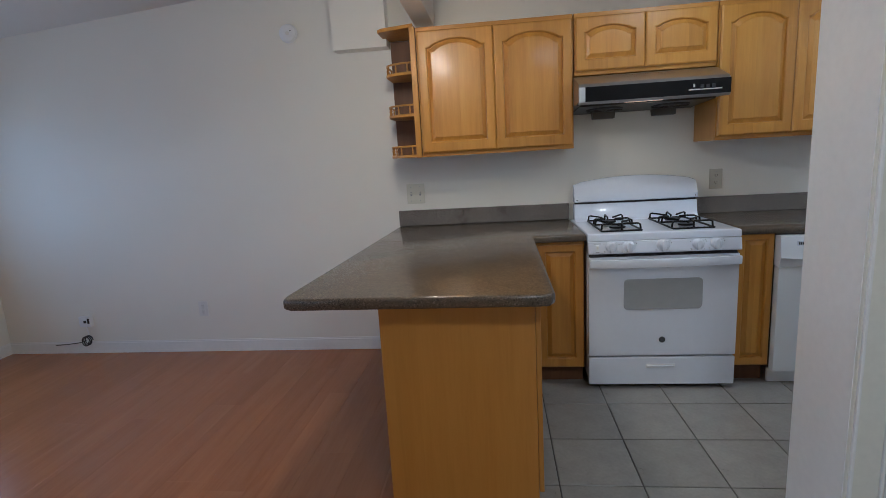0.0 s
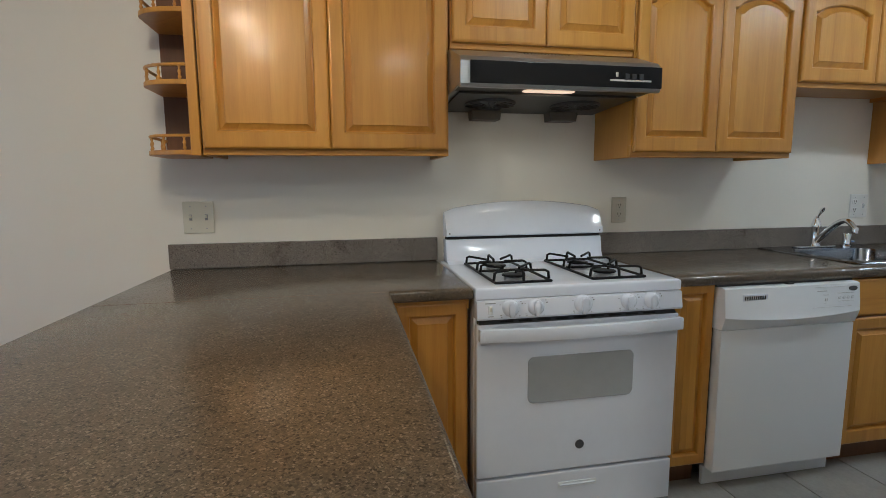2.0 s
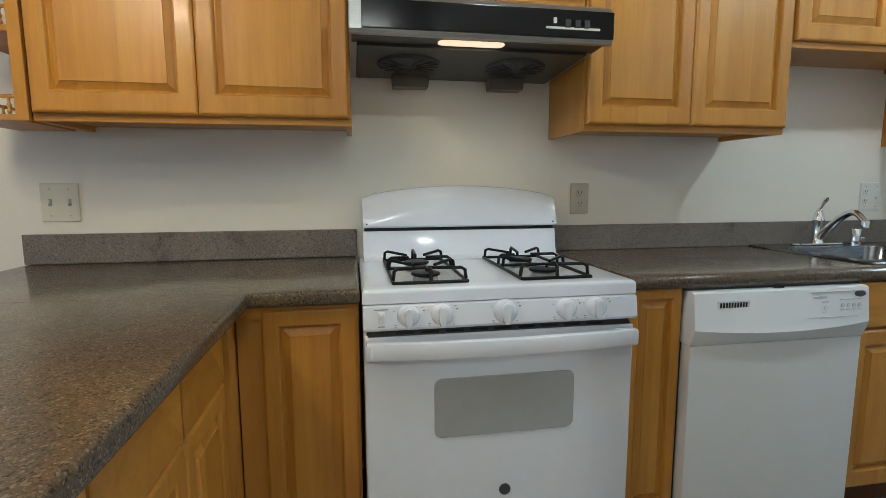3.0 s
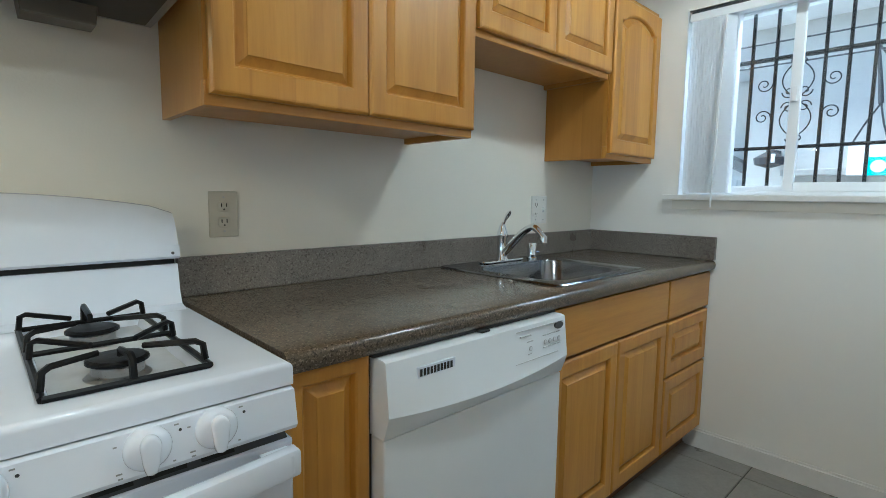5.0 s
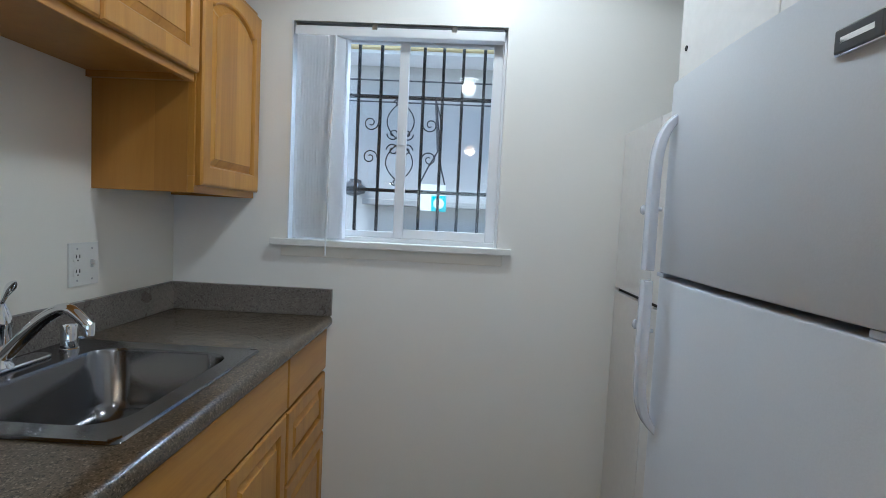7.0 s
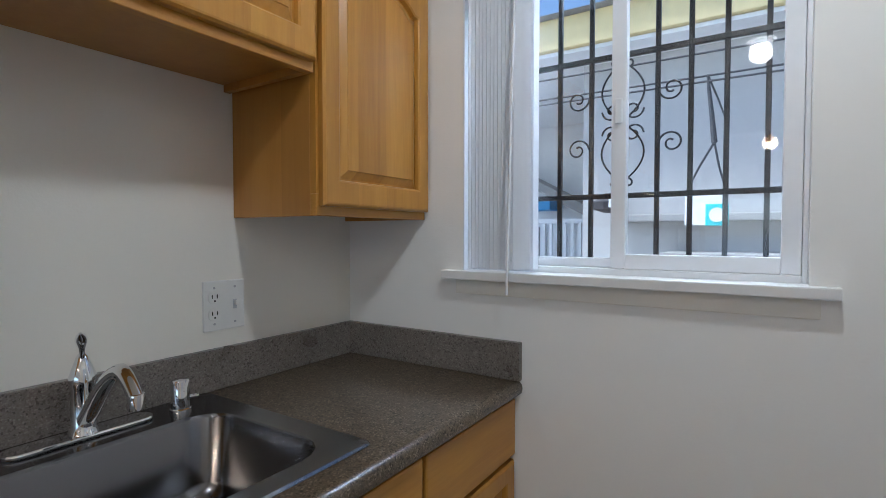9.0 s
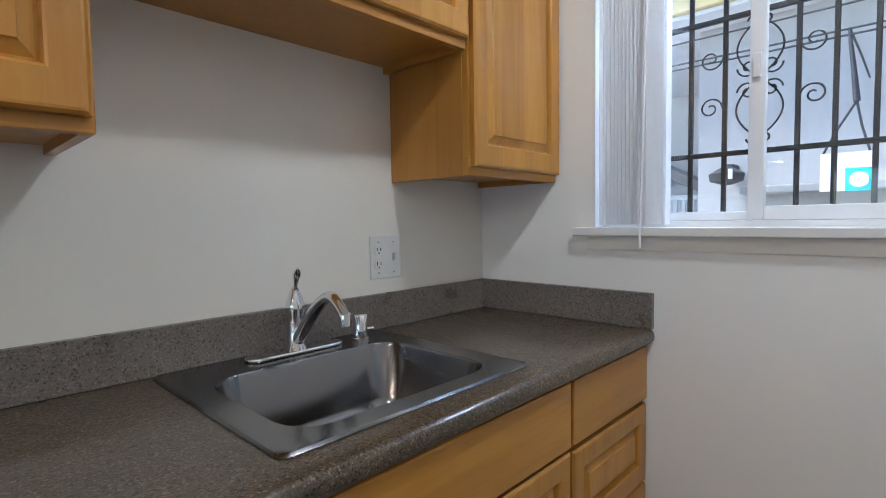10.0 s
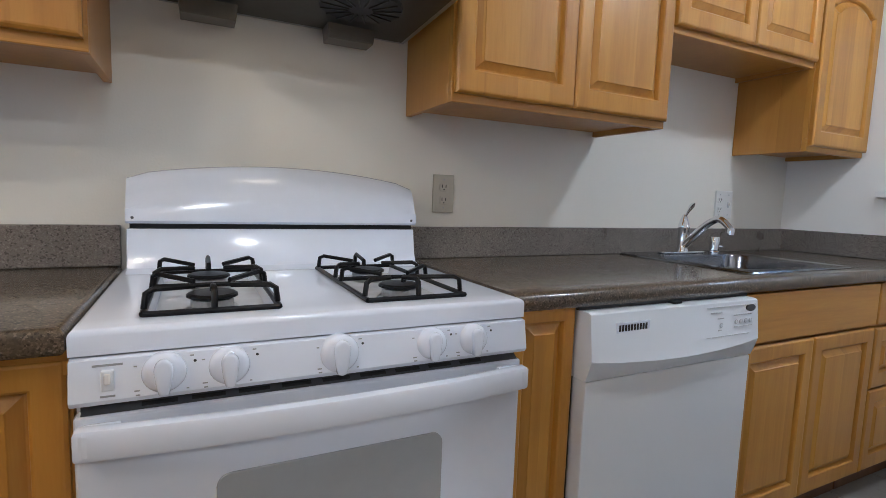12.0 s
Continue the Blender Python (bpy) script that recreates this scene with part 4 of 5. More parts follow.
part("fascia_mark", box(1.477, 1.487, 3.181, 3.184, 1.634, 1.650), CHROME, fa)
part("underside_tray", prism([(3.307, 1.5925), (3.655, 1.5745), (3.655, 1.566), (3.307, 1.584)], "x", 0.935, 1.640, 0.002, 1), HOODGREY, hood, "dark metal underside")
part("underside_rim", prism([(3.222, 1.5968), (3.306, 1.5935), (3.306, 1.5920), (3.222, 1.5950)], "x", 0.920, 1.655), HOODGREY, hood)
for x in (1.10, 1.46):
    gl = part("fan_guard", lathe([(0.105, 0.012), (0.100, -0.001), (0.07, -0.004), (0.03, -0.005)], (x, 3.47, 1.572), seg=28), RUBBER, hood)
    for k in range(16):
        a = 2 * math.pi * k / 16
        part("fan_rib", tube([(x + 0.03 * math.cos(a), 3.47 + 0.03 * math.sin(a), 1.565), (x + 0.098 * math.cos(a), 3.47 + 0.098 * math.sin(a), 1.568)], 0.0022, 4), HOODGREY, gl)
for x in (1.060, 1.410):
    part("grease_cup", prism([(x + 0.004, 1.531), (x + 0.126, 1.531), (x + 0.131, 1.572), (x - 0.001, 1.572)], "y", 3.60, 3.67, 0.003), GREASE, hood, "brown grease cup")
part("lamp_lens", prism(rounded(1.165, 1.362, 3.248, 3.298, 0.02, 4), "z", 1.5905, 1.5945, 0.001, 1), LAMPGLASS, hood, "lit lamp lens")

# ---- dishwasher ----
D0, D1, DF = 1.880, 2.486, 3.070
dw = thing("dishwasher", (2.18, 3.3, FZ), "white built-in dishwasher with bowed control panel", "dishwasher", "", (-0.029, -0.006, 0.012))
part("body", box(D0 - 0.004, D1 - 0.002, DF + 0.05, 3.66, FZ + 0.09, 0.866, 0.002), RUBBER, dw)
part("door", box(D0 + 0.002, D1 - 0.004, DF + 0.004, DF + 0.05, 0.125, 0.690, 0.004), APPL, dw)
pts = []
cp = bmesh.new()
rows_ = []
for k in range(15):
    s = -1 + 2 * k / 14
    x = D0 + (D1 - D0 - 0.002) * k / 14
    low = 0.694 - 0.0 * s
    belly = 0.014 * (1 - s * s)
    rows_.append([cp.verts.new(p) for p in ((x, DF + 0.05, 0.852), (x, DF + 0.010, 0.852), (x, DF + 0.003, 0.8505), (x, DF - 0.001, 0.848), (x, DF - 0.002, 0.845), (x, DF - 0.012 - belly * 0.2, 0.755), (x, DF - 0.013 - belly, 0.742 - belly), (x, DF - 0.006, 0.718 - belly * 0.8), (x, DF + 0.004, 0.692), (x, DF + 0.05, 0.692))])
for a, b in zip(rows_, rows_[1:]):
    for k in range(10):
        cp.faces.new((a[k], a[(k + 1) % 10], b[(k + 1) % 10], b[k]))
cp.faces.new(rows_[0])
cp.faces.new(rows_[-1])
pan = part("control_panel", cp, APPL, dw)
smooth_by_angle(pan, 30)


def on_panel(z):
    return DF - 0.002 - 0.010 * (0.845 - z) / 0.09


part("vent_plate", box(1.955, 2.062, on_panel(0.815) - 0.0022, on_panel(0.815) + 0.006, 0.800, 0.826, 0.001, 1), ENAMEL, pan)
for k in range(10):
    x = 1.962 + k * 0.0094
    part("vent_slot", box(x, x + 0.0058, on_panel(0.815) - 0.0032, on_panel(0.815) + 0.002, 0.805, 0.820), DARK, pan)
def print_bar(x0, x1, z, h):
    part("printed_mark", prism([(on_panel(z + h) - 0.0034, z + h), (on_panel(z) - 0.0034, z), (on_panel(z) + 0.002, z), (on_panel(z + h) + 0.002, z + h)], "x", x0, x1), INKPALE, pan)


print_bar(2.272, 2.472, 0.8375, 0.0009)
print_bar(2.262, 2.440, 0.7610, 0.0011)
print_bar(2.285, 2.303, 0.822, 0.0038)
print_bar(2.306, 2.328, 0.822, 0.0034)
for x, z, n in ((2.312, 0.803, 3), (2.378, 0.808, 2), (2.398, 0.808, 2), (2.418, 0.808, 2), (2.438, 0.808, 2)):
    for k in range(n):
        print_bar(x + k * 0.0085, x + k * 0.0085 + 0.0062, z + 0.0042, 0.0022)
    print_bar(x, x + 0.014, z - 0.026, 0.0016)
    bx = x + 0.0085 * (n - 1) / 2 + 0.002
    part("push_button", lathe([(0.0062, 0), (0.0062, -0.0012), (0.0050, -0.0014), (0.0048, -0.0006)], (bx, on_panel(z - 0.012) - 0.0030, z - 0.012), "y", 14), INKPALE, pan)
    part("button_face", lathe([(0.0049, 0), (0.0044, -0.0016), (0.001, -0.0018)], (bx, on_panel(z - 0.012) - 0.0030, z - 0.012), "y", 14), APPL, pan)
part("badge", prism([(2.450 + 0.019 * math.cos(2 * math.pi * k / 20), 0.829 + 0.0095 * math.sin(2 * math.pi * k / 20)) for k in range(20)], "y", on_panel(0.829) - 0.0040, on_panel(0.829) + 0.002), BADGE, pan, "small oval grey badge")
part("toe_plate", box(D0 + 0.004, D1 - 0.006, DF + 0.06, DF + 0.075, FZ - 0.010, 0.122), APPL, dw)
# Dark box fills the gap below the counter, its shade put in by colour.
part("top_gap_shade", box(D0 - 0.006, D1, DF + 0.03, DF + 0.06, 0.853, 0.871), RUBBER, dw)
part("latch", box(2.165, 2.195, DF + 0.012, DF + 0.035, 0.8525, 0.858, 0.002), DARK, dw)

# ---- sink ----
snk = thing("kitchen_sink", (2.87, 3.38, TOPZ), "single bowl stainless steel drop-in sink", "sink", "", (-0.034, 0.008, 0))


def sink_mesh():
    bm = bmesh.new()
    loops = [(rounded(2.584, 3.166, 3.138, 3.668, 0.018, 4), TOPZ + 0.0015), (rounded(2.588, 3.162, 3.142, 3.664, 0.018, 4), TOPZ + 0.006), (rounded(2.600, 3.150, 3.154, 3.652, 0.02, 4), TOPZ + 0.0045),
             (rounded(2.640, 3.112, 3.188, 3.545, 0.075, 4), TOPZ + 0.004), (rounded(2.645, 3.107, 3.193, 3.540, 0.072, 4), TOPZ - 0.004), (rounded(2.660, 3.092, 3.208, 3.525, 0.07, 4), TOPZ - 0.13),
             (rounded(2.680, 3.072, 3.228, 3.505, 0.06, 4), TOPZ - 0.165), (rounded(2.715, 3.037, 3.262, 3.470, 0.05, 4), TOPZ - 0.175)]
    rs = [[bm.verts.new((x, y, z)) for x, y in pts] for pts, z in loops]
    n = len(rs[0])
    for a, b in zip(rs, rs[1:]):
        for i in range(n):
            bm.faces.new((a[i], a[(i + 1) % n], b[(i + 1) % n], b[i]))
    bm.faces.new(rs[-1])
    return bm


smooth_by_angle(part("bowl", sink_mesh(), SINKSTEEL, snk), 45)
part("drain", lathe([(0.045, 0.0), (0.045, 0.003), (0.034, 0.003), (0.030, 0.0005), (0.01, 0.0005)], (2.876, 3.355, TOPZ - 0.1747), seg=24), CHROME, snk, "chrome drain strainer")
fa = thing("faucet", (2.886, 3.610, TOPZ), "chrome single-lever kitchen faucet on the sink rim", "faucet", "", (-0.035, 0.012, 0))
part("deck_plate", prism(rounded(2.760, 3.010, 3.583, 3.637, 0.026, 5), "z", TOPZ + 0.005, TOPZ + 0.013, 0.003), CHROME, fa)
smooth_by_angle(part("body", lathe([(0.026, 0.0), (0.024, 0.006), (0.0205, 0.012), (0.0205, 0.085), (0.023, 0.095), (0.0225, 0.108), (0.015, 0.130), (0.009, 0.146), (0.006, 0.150)], (2.886, 3.610, TOPZ + 0.012), seg=24), CHROME, fa), 40)
sp_ = []
for k in range(15):
    s = k / 14
    sp_.append((2.886, 3.607 - 0.198 * s ** 0.9, TOPZ + 0.032 + 0.122 * math.sin(min(1, s * 1.25) * math.pi / 2) - max(0, s - 0.70) ** 1.5 * 0.25))
smooth_by_angle(part("spout", tube(sp_, 0.0165, 14, taper=0.0115), CHROME, fa), 60)
e = Vector(sp_[-1])
smooth_by_angle(part("aerator", lathe([(0.0125, 0.008), (0.0135, 0.004), (0.0135, -0.018), (0.010, -0.020)], e, seg=16), CHROME, fa), 40)
lever = [Vector((2.886, 3.610, 1.062)).lerp(Vector((2.862, 3.552, 1.124)), k / 8) + Vector((0, 0, 0.006 * math.sin(math.pi * k / 8))) for k in range(9)]
smooth_by_angle(part("lever", tube(lever, 0.005, 12, radii=(0.0045, 0.0045, 0.005, 0.0062, 0.0082, 0.0098, 0.0098, 0.0072, 0.002)), CHROME, fa), 60)
so = thing("air_gap_cap", (3.078, 3.618, TOPZ), "chrome cylindrical air gap cap on the sink rim", "air gap", "", (-0.05, -0.012, 0))
smooth_by_angle(part("cap", lathe([(0.022, 0.004), (0.022, 0.010), (0.0195, 0.012), (0.0195, 0.068), (0.017, 0.072), (0.004, 0.073)], (3.078, 3.618, TOPZ), seg=20), CHROME, so), 40)
part("side_nozzle", tube([(3.091, 3.61, TOPZ + 0.032), (3.111, 3.606, TOPZ + 0.031)], 0.0045, 8), CHROME, so)

# ---- refrigerator ----
F0, F1 = 2.365, 3.130
fr = thing("refrigerator", (2.68, 1.75, FZ), "white top-freezer refrigerator with pebbled doors", "refrigerator", "", (0, -0.03, 0))
part("body", box(F0 + 0.004, F1 - 0.004, 1.36, 2.035, FZ + 0.03, 1.664, 0.006), FRIDGE, fr)
part("gasket", box(F0 + 0.012, F1 - 0.012, 2.035, 2.050, FZ + 0.09, 1.640), RUBBER, fr, "dark door gasket")


def fridge_door(z0, z1, name):
    out = [(F0, 2.050), (F0, 2.100), (F0 + 0.012, 2.116), (F0 + 0.035, 2.124)]
    out += [(F0 + 0.035 + (F1 - F0 - 0.07) * k / 10, 2.124 + 0.012 * math.sin(math.pi * k / 10)) for k in range(1, 10)]
    out += [(F1 - 0.035, 2.124), (F1 - 0.012, 2.116), (F1, 2.100), (F1, 2.050)]
    d_ = part(name, prism(out, "z", z0, z1, 0.006, 2), FRIDGE, fr)
    return smooth_by_angle(d_, 35)


ud = fridge_door(1.190, 1.672, "freezer_door")
ld = fridge_door(FZ + 0.10, 1.176, "fridge_door")
part("toe_grille", box(F0 + 0.02, F1 - 0.02, 2.03, 2.06, FZ, FZ + 0.085, 0.003), RUBBER, fr)


def fridge_handle(door_, z0, z1, flip):
    x = F1 - 0.060
    pts = []
    for k in range(33):
        s = k / 32
        far = s if flip else 1 - s
        pts.append((2.126 + 0.052 * (1 - far ** 9), z0 + (z1 - z0) * s))
    outline = pts + [(y - 0.023, z) for y, z in reversed(pts)]
    return smooth_by_angle(part("handle", prism(outline, "x", x - 0.020, x + 0.020, 0.005, 2), ENAMEL, door_, "white curved door handle"), 40)


fridge_handle(ud, 1.196, 1.585, True)
fridge_handle(ld, 0.775, 1.170, False)
part("badge", box(2.440, 2.522, 2.130, 2.138, 1.556, 1.588, 0.002), VENTGREY, ud, "small dark badge in a silver rim")
part("badge_rim", box(2.437, 2.525, 2.127, 2.135, 1.553, 1.591, 0.002), CHROME, ud)
part("badge_bar", box(2.452, 2.510, 2.1375, 2.1388, 1.568, 1.576), CHROME, ud)
hg = part("hinge", box(F0 + 0.01, F0 + 0.075, 2.06, 2.118, 1.1772, 1.1888, 0.003), ENAMEL, fr, "white centre hinge")
part("hinge_pin", lathe([(0.008, -0.010), (0.008, 0.010)], (F0 + 0.03, 2.112, 1.183), seg=12), STEEL, hg)
part("corner_cap", box(F1 - 0.045, F1 - 0.004, 2.06, 2.121, 1.1772, 1.1888, 0.003), ENAMEL, fr)
part("top_hinge", box(F0 + 0.02, F0 + 0.09, 1.98, 2.09, 1.673, 1.684, 0.004), ENAMEL, fr)

# ---- painted pantry and the cabinet over the refrigerator ----
pn = thing("pantry_cabinet", (3.38, 1.8, FZ), "white painted pantry cabinet with four doors and round knobs", "pantry cabinet")
part("body", box(3.140, XE - 0.002, 1.30, 2.015, FZ, 1.640, 0.002), TRIM, pn)
for x0, x1 in ((3.142, 3.313), (3.317, XE - 0.004)):
    for z0, z1, kz in ((FZ + 0.06, 1.066, 1.000), (1.080, 1.636, 1.358)):
        dd = part("door", box(x0, x1, 2.016, 2.034, z0, z1, 0.003), TRIM, pn)
        kx = 3.270 if x0 < 3.2 else 3.362
        smooth_by_angle(part("knob", lathe([(0.006, 0), (0.006, 0.010), (0.015, 0.014), (0.016, 0.020), (0.010, 0.026), (0.002, 0.027)], (kx, 2.034, kz), "y", 16), ENAMEL, dd), 50)
# Shade between upper and lower doors, painted as a dark strip.
part("door_gap_shade", box(3.145, XE - 0.006, 2.0155, 2.019, 1.0665, 1.0795), DARK, pn)
uc = thing("wall_cabinet", (2.75, 1.8, 1.68), "white painted cabinet over the refrigerator", "wall cabinet")
part("body", box(2.315, 3.160, 1.30, 2.040, 1.690, 2.435, 0.002), TRIM, uc)
for x0, x1 in ((2.318, 2.735), (2.739, 3.158)):
    dd = part("door", box(x0, x1, 2.041, 2.060, 1.694, 2.40, 0.003), TRIM, uc)
part("bolt_hole", lathe([(0.007, 0), (0.007, 0.002)], (3.118, 2.0602, 1.765), "y", 12), DARK, uc)

# ---- wall plates, smoke detector and cables ----


def wall_plate(x0, x1, z0, z1, material, label, gangs):
    p = thing("wall_plate", ((x0 + x1) / 2, W, z0), label, "outlet" if "outlet" in label else "switch", "wall plates")
    plate = part("plate", box(x0, x1, W - 0.007, W - 0.0003, z0, z1, 0.003), material, p)
    n = len(gangs)
    for k, kind in enumerate(gangs):
        cx = x0 + (x1 - x0) * (k + 0.5) / n
        cz = (z0 + z1) / 2
        if kind == "outlet":
            for dz in (0.021, -0.021):
                f = part("socket", prism(rounded(cx - 0.016, cx + 0.016, cz + dz - 0.014, cz + dz + 0.014, 0.009, 3), "y", W - 0.0095, W - 0.006, 0.001, 1), material, plate)
                for dx in (-0.0065, 0.0065):
                    part("slot", box(cx + dx - 0.0013, cx + dx + 0.0013, W - 0.0102, W - 0.009, cz + dz - 0.002, cz + dz + 0.008), DARK, plate)
                part("slot", lathe([(0.0025, 0), (0.0025, 0.001)], (cx, W - 0.0102, cz + dz - 0.008), "y", 8), DARK, plate)
        elif kind == "toggle":
            part("toggle_slot", box(cx - 0.0055, cx + 0.0055, W - 0.0078, W - 0.006, cz - 0.012, cz + 0.012), INKPALE if material is PLATEW else INK, plate)
            part("toggle", box(cx - 0.0040, cx + 0.0042, W - 0.019, W - 0.007, cz - 0.002, cz + 0.010, 0.002), material, plate)
        else:
            part("jack", box(cx - 0.006, cx + 0.006, W - 0.009, W - 0.006, cz - 0.02, cz + 0.02, 0.001, 1), PLATEW, plate)
        for dz in (0.045, -0.045):
            part("screw", lathe([(0.003, 0), (0.003, 0.0014)], (cx, W - 0.0084, cz + dz), "y", 8), STEEL, plate)
    return p


wall_plate(-0.148, -0.030, 1.058, 1.188, IVORY, "ivory double toggle switch plate on the wall", ("toggle", "toggle"))
wall_plate(1.748, 1.824, 1.062, 1.184, PLATE, "ivory duplex outlet plate on the wall", ("outlet",))
wall_plate(3.136, 3.250, 1.059, 1.184, PLATEW, "white combined outlet and switch plate over the sink", ("outlet", "toggle"))
wall_plate(-1.729, -1.659, 0.320, 0.430, PLATEW, "white duplex outlet plate low on the wall", ("outlet",))
sd = thing("smoke_detector", (-0.84, W, 2.160), "white round smoke detector on the wall", "smoke detector", "", (0, 0, 0.02))
smooth_by_angle(part("base", lathe([(0.058, 0.0), (0.058, -0.012), (0.054, -0.016), (0.052, -0.030), (0.040, -0.038), (0.004, -0.040)], (-0.84, W - 0.0005, 2.160), "y", 28), VINYL, sd), 40)
part("test_button", lathe([(0.012, 0), (0.012, -0.004)], (-0.835, W - 0.040, 2.155), "y", 14), PLATEW, sd)
part("indicator", lathe([(0.004, 0), (0.004, -0.003)], (-0.815, W - 0.037, 2.170), "y", 8), DARK, sd)
jb = thing("cable_jack", (-2.32, W, 0.30), "white cable jack box low on the wall", "jack", "", (-0.305, 0, -0.03))
part("box", box(-2.365, -2.275, W - 0.035, W - 0.0005, 0.295, 0.375, 0.006), VINYL, jb)
part("port", box(-2.325, -2.305, W - 0.038, W - 0.034, 0.325, 0.345), DARK, jb)
part("knockout", box(-2.295, -2.280, W - 0.038, W - 0.030, 0.32, 0.36, 0.002), DARK, jb)
cb = thing("cable_coil", (-2.31, W - 0.03, FZ), "black cable coiled by the baseboard", "cable", "", (-0.305, 0, -0.03))
ring_pts = [(-2.31 + 0.028 * math.cos(2 * math.pi * k / 20), W - 0.03 - 0.0007 * k, 0.195 + 0.034 * math.sin(2 * math.pi * k / 20)) for k in range(61)]
part("coil", tube(ring_pts, 0.004, 6), RUBBER, cb)
part("lead", tube([(-2.31, W - 0.028, 0.228), (-2.315, W - 0.025, 0.26), (-2.32, W - 0.03, 0.30)], 0.003, 6), VINYL, cb)
part("tail", tube([(-2.338, W - 0.03, 0.19), (-2.40, W - 0.024, 0.170), (-2.50, W - 0.022, 0.158), (-2.60, W - 0.022, 0.152)], 0.0035, 6), RUBBER, cb)

# ---- lamps ----
# HALL gets an added fixture too, unseen, to go with its lamp.
for cx, cy in CANS + [HALL]:
    rl = thing("recessed_light", (cx, cy, 2.44), "white recessed ceiling light, lit", "ceiling light", "ceiling lights")
    part("trim_ring", lathe([(0.098, 0), (0.098, -0.004), (0.086, -0.008), (0.078, -0.004), (0.078, 0)], (cx, cy, 2.4395), seg=28), VINYL, rl)
    part("lens", lathe([(0.077, 0), (0.077, -0.003)], (cx, cy, 2.438), seg=28), CANLENS, rl)

for px, py in PENDANTS:
    pd = thing("beam_lamp", (px, py, 2.14), "small warm-lit lamp with amber glass shade under the beam", "lamp", "lamps on the beam")
    part("mount", lathe([(0.035, 0), (0.035, -0.008), (0.012, -0.012), (0.012, -0.03)], (px, py, 2.1405), seg=18), STEEL, pd)
    part("shade", lathe([(0.014, 0.042), (0.030, 0.020), (0.042, -0.020), (0.039, -0.020), (0.027, 0.018), (0.012, 0.039)], (px, py, PENDANT_Z), seg=20), AMBER, pd, "amber glass shade")

# ---- outside the kitchen window ----
setting("ground", box(-300, 300, -300, 300, -0.30, -0.12), CONCRETE, "grey concrete ground outside")
nb = thing("neighbour_building", (7.2, 2.0, -0.12), "pale grey stucco building across the passage with a yellow eave", "building")
part("wall", box(7.0, 7.3, -4.0, 3.98, -0.12, 2.82), STUCCO, nb)
part("eave", box(6.55, 7.4, -4.0, 9.0, 2.86, 3.12, 0.01), YELLOW, nb, "cream yellow eave board")
part("soffit", box(6.6, 9.3, -4.0, 8.9, 2.822, 2.855), STUCCOW, nb)
part("roof", prism([(6.45, 3.122), (10.5, 3.95), (10.5, 3.85), (7.4, 3.122)], "y", -4.2, 9.2), ROOF, nb)
for z, sag in ((2.20, 0.05), (2.27, 0.09), (2.34, 0.03)):
    part("cable", tube([(5.6, -4.0 + 13.0 * s / 16, z - sag * math.sin(math.pi * s / 16)) for s in range(17)], 0.006, 5), BARK, nb, "black cable strung along the passage")
low = part("ledge", box(6.75, 6.995, -4.0, 3.6, 1.40, 1.46, 0.01), CONCRETE, nb)
pb = thing("porch_building", (9.5, 6.0, -0.12), "white stucco house with blue awning and white railing", "building")
part("wall", box(9.4, 9.8, 3.0, 12.5, -0.12, 4.2), STUCCOW, pb)
part("roof_edge", prism([(3.9, 1.33), (6.6, 2.76), (6.6, 2.62), (3.9, 1.19)], "x", 8.9, 9.4, 0.01), ROOF, pb, "grey sloping roof edge")
part("awning", box(8.95, 9.4, 5.05, 7.2, 1.63, 1.77, 0.01), BLUE, pb, "bright blue awning")
part("door", box(9.36, 9.41, 5.36, 5.66, -0.1, 1.40, 0.005), DARK, pb, "dark doorway")
part("door_frame", box(9.35, 9.405, 5.28, 5.355, -0.1, 1.46, 0.005), VINYL, pb)
part("porch_rail", box(8.9, 8.95, 4.3, 5.26, 1.44, 1.50, 0.004), VINYL, pb)
for k in range(10):
    part("baluster", box(8.91, 8.94, 4.3 + k * 0.1, 4.345 + k * 0.1, -0.1, 1.44, 0.003, 1), VINYL, pb)
part("post", box(8.90, 8.98, 5.26, 5.33, -0.12, 1.62, 0.004), VINYL, pb)
# White board outside stands in for the living window's reflection in the glass.
sg = thing("reflection_board", (5.6, 2.86, 1.31), "white board with a teal emblem on cords, standing in for a window reflection", "sign", "", (0, -0.025, 0.035))
part("board", box(5.6, 5.612, 2.762, 2.975, 1.315, 1.515, 0.002), STUCCOW, sg)
part("teal_panel", box(5.590, 5.599, 2.755, 2.868, 1.312, 1.432, 0.002), TEAL, sg, "teal emblem panel")
part("emblem", lathe([(0.040, 0), (0.040, -0.003), (0.032, -0.003), (0.032, -0.001)], (5.589, 2.811, 1.372), "x", 24), VINYL, sg)
for y in (2.965, 2.772):
    part("cord", tube([(5.606, y, 1.514), (5.604, (y + 2.83) / 2 + 0.006, 1.645), (5.602, 2.83, 1.775)], 0.006, 6), BARK, sg)
part("hanger", tube([(5.602, 2.83, 1.772), (5.602, 2.845, 1.93), (5.602, 2.862, 2.08), (5.602, 2.868, 2.15)], 0.016, 8, taper=0.006), BARK, sg, "dark tapered hanger")
part("finial", box(5.597, 5.607, 2.842, 2.894, 2.112, 2.122, 0.002), BARK, sg)
part("arm", tube([(5.602, 2.868, 2.15), (6.3, 2.868, 2.17), (6.995, 2.868, 2.17)], 0.006, 6), BARK, sg)
lf = thing("porch_lamp", (6.99, 3.70, 1.55), "dark wall lamp on the building across the passage", "lamp")
part("arm", box(6.80, 7.0, 3.66, 3.74, 1.58, 1.65, 0.01), BARK, lf)
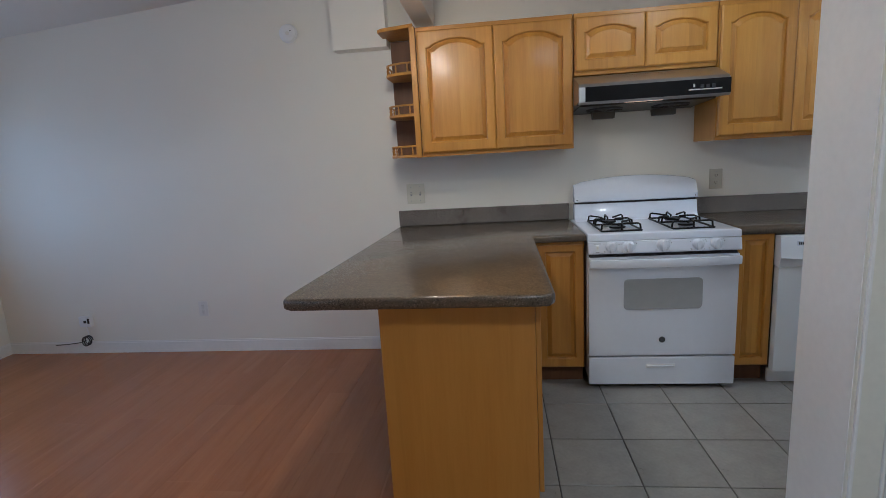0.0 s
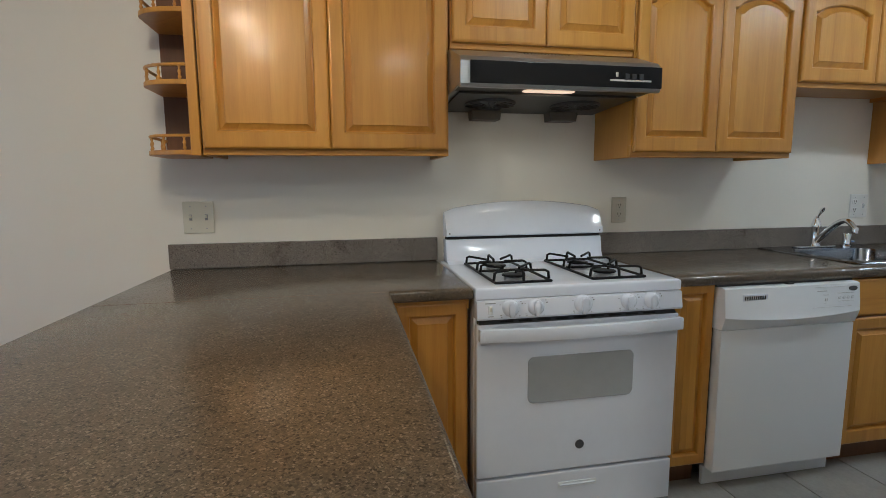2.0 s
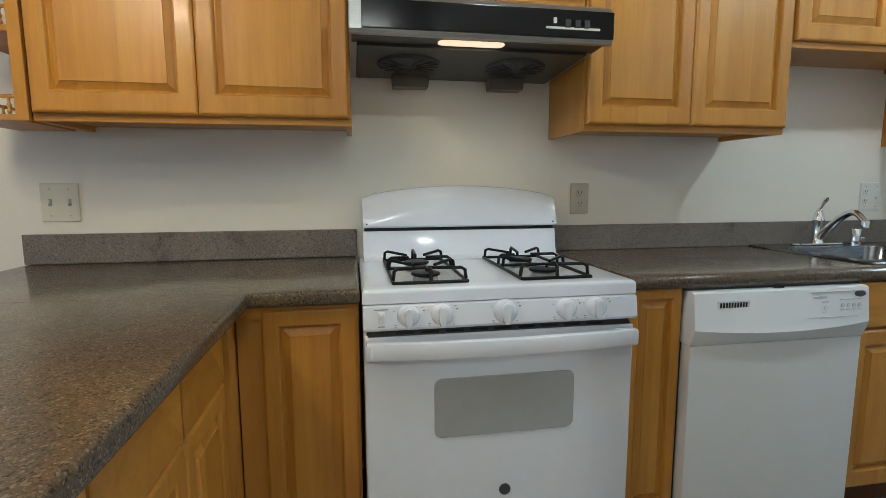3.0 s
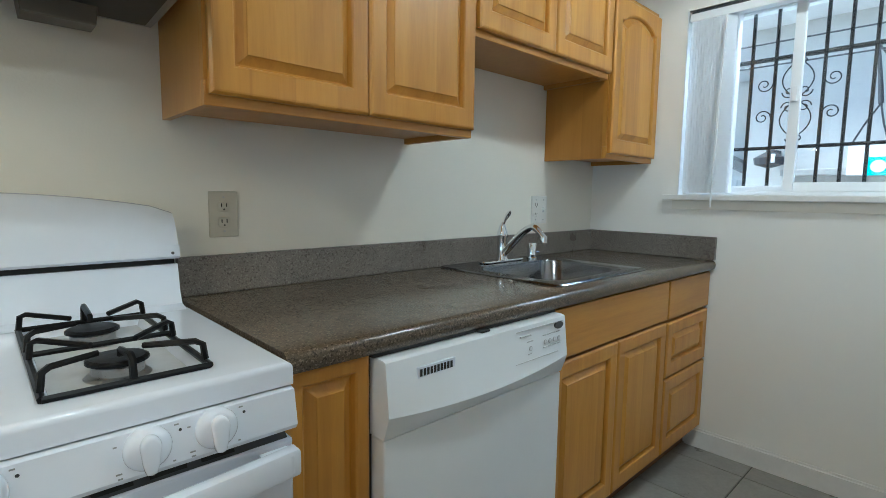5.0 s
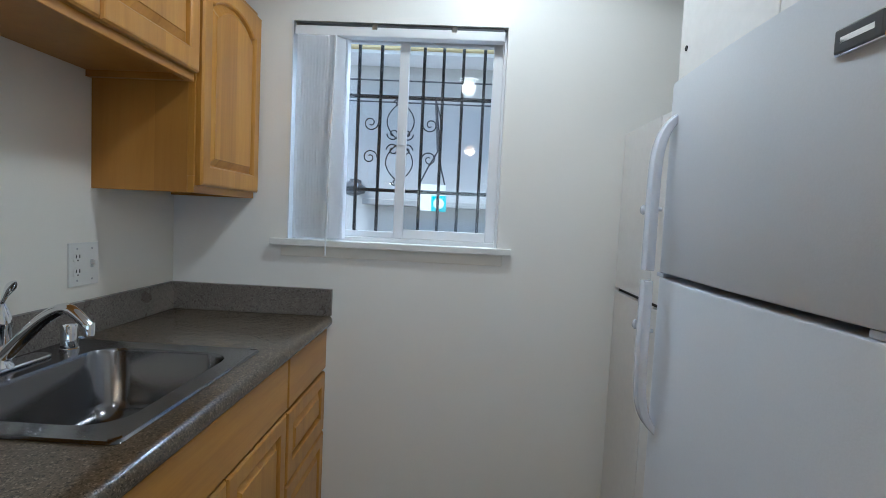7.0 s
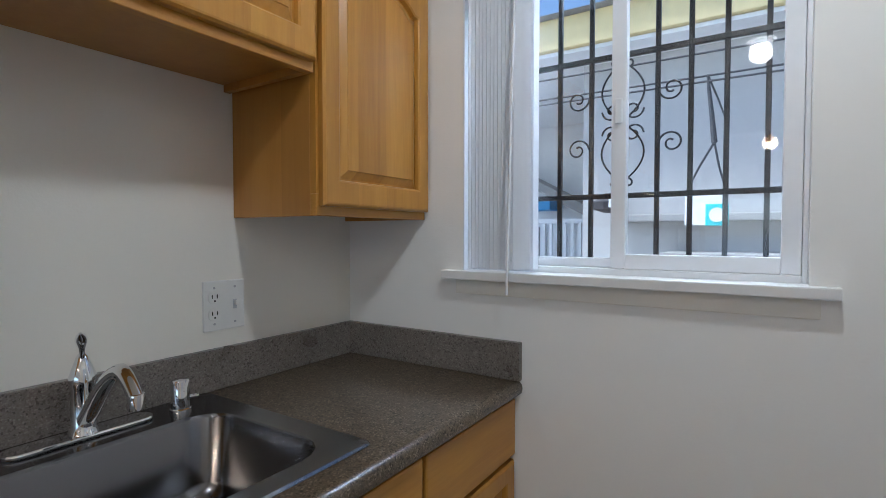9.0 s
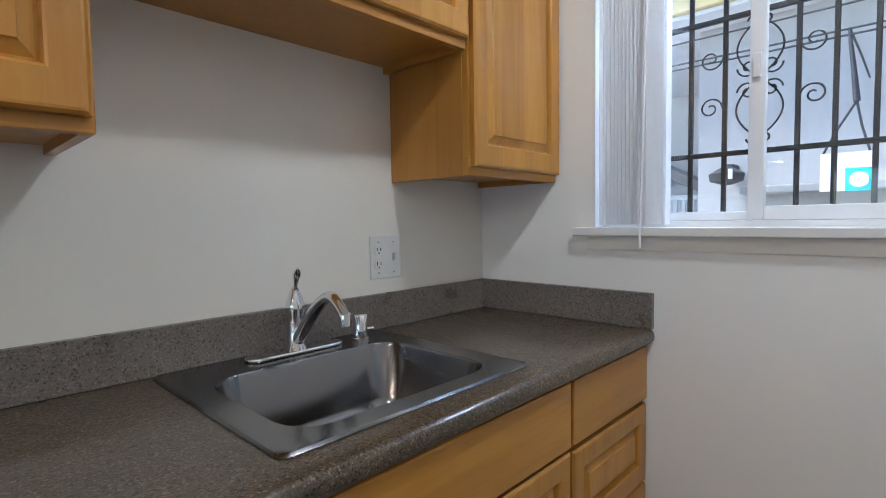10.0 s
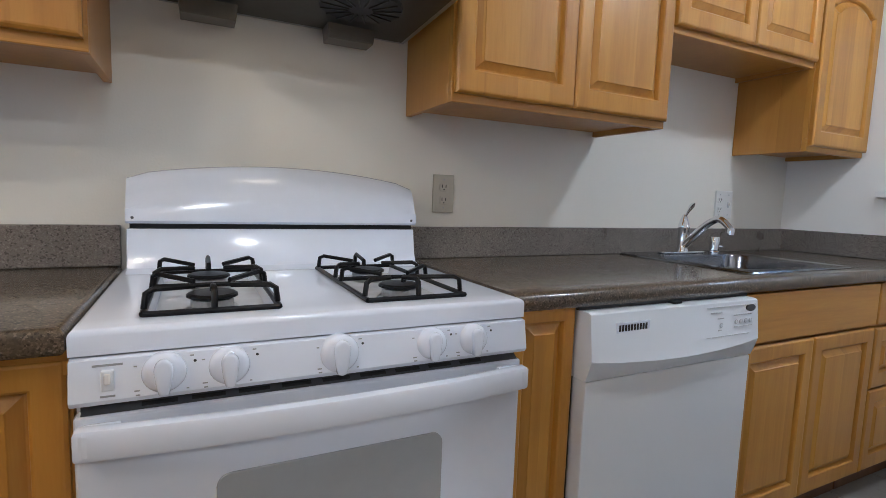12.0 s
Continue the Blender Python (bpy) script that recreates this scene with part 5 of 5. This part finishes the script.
part("head", lathe([(0.03, 0.08), (0.13, 0.02), (0.12, -0.04), (0.03, -0.07)], (6.78, 3.70, 1.55), seg=14), BARK, lf)
part("lens", box(6.66, 6.69, 3.63, 3.66, 1.52, 1.60, 0.004), VINYL, lf)
ac = thing("utility_box", (6.9, 1.6, -0.12), "grey utility box against the wall outside", "utility box")
part("cabinet", box(6.5, 6.99, 0.8, 3.2, -0.12, 1.12, 0.015), ROOF, ac)
part("lid", box(6.47, 6.995, 0.77, 3.23, 1.121, 1.16, 0.01), CONCRETE, ac)

# ---- floors, piece by piece ----
TX, TY = 0.319, 0.328
fl = setting("floor_kitchen", box(2.30, XE + 0.1, 1.10, W, FZ - 0.06, FZ - 0.004, bm=box(0.53, 2.30, YS, W, FZ - 0.06, FZ - 0.004)), GROUT, "grey ceramic tile floor with dark grout")
BASE[fl.name] = Vector((0, 0, 0))
tile_mesh = None
for i in range(11):
    for j in range(16):
        x0, y0 = 0.648 + (i - 1) * TX, 2.880 + (j - 14) * TY
        cx0, cx1, cy0, cy1 = max(x0 + 0.0025, 0.532), min(x0 + TX - 0.0025, XE + 0.05), max(y0 + 0.0025, YS), min(y0 + TY - 0.0025, W)
        if x0 > 2.2 and y0 < 1.0:
            continue
        if cx1 - cx0 < 0.02 or cy1 - cy0 < 0.02:
            continue
        if cx1 - cx0 > TX - 0.006 and cy1 - cy0 > TY - 0.006:
            if tile_mesh is None:
                tm = box(-TX / 2 + 0.0025, TX / 2 - 0.0025, -TY / 2 + 0.0025, TY / 2 - 0.0025, -0.01, 0, 0.0015, 1)
                tile_mesh = bpy.data.meshes.new("tile")
                tm.to_mesh(tile_mesh)
                tm.free()
                tile_mesh.materials.append(TILE)
            ob = new("tile", tile_mesh)
            ob.parent, ob.location = fl, (x0 + TX / 2, y0 + TY / 2, FZ + 0.0006 * random.random())
        else:
            part("tile", box(cx0, cx1, cy0, cy1, FZ - 0.01, FZ, 0.0015, 1), TILE, fl)
fw = setting("floor_living", box(XW - 0.1, 0.53, YS, W, FZ - 0.06, FZ - 0.008), RUBBER, "orange-brown wood laminate floor")
BASE[fw.name] = Vector((0, 0, 0))
PW, PL = 0.192, 1.21
for i in range(23):
    off = random.random() * PL
    x0 = 0.53 - (i + 1) * PW
    for j in range(-1, 6):
        y0, y1 = max(YS, YS + j * PL + off), min(W, YS + (j + 1) * PL + off)
        if y1 - y0 > 0.03 and x0 + PW > XW:
            part("plank", box(max(x0 + 0.0002, XW), x0 + PW - 0.0002, y0 + 0.0002, y1 - 0.0002, FZ - 0.008, FZ, 0.0004, 1), PLANK, fw)
setting("floor_strip", box(0.505, 0.545, YS, 1.945, FZ - 0.004, FZ + 0.006, 0.003), WOODSIDE, "wooden threshold strip between laminate and tile")
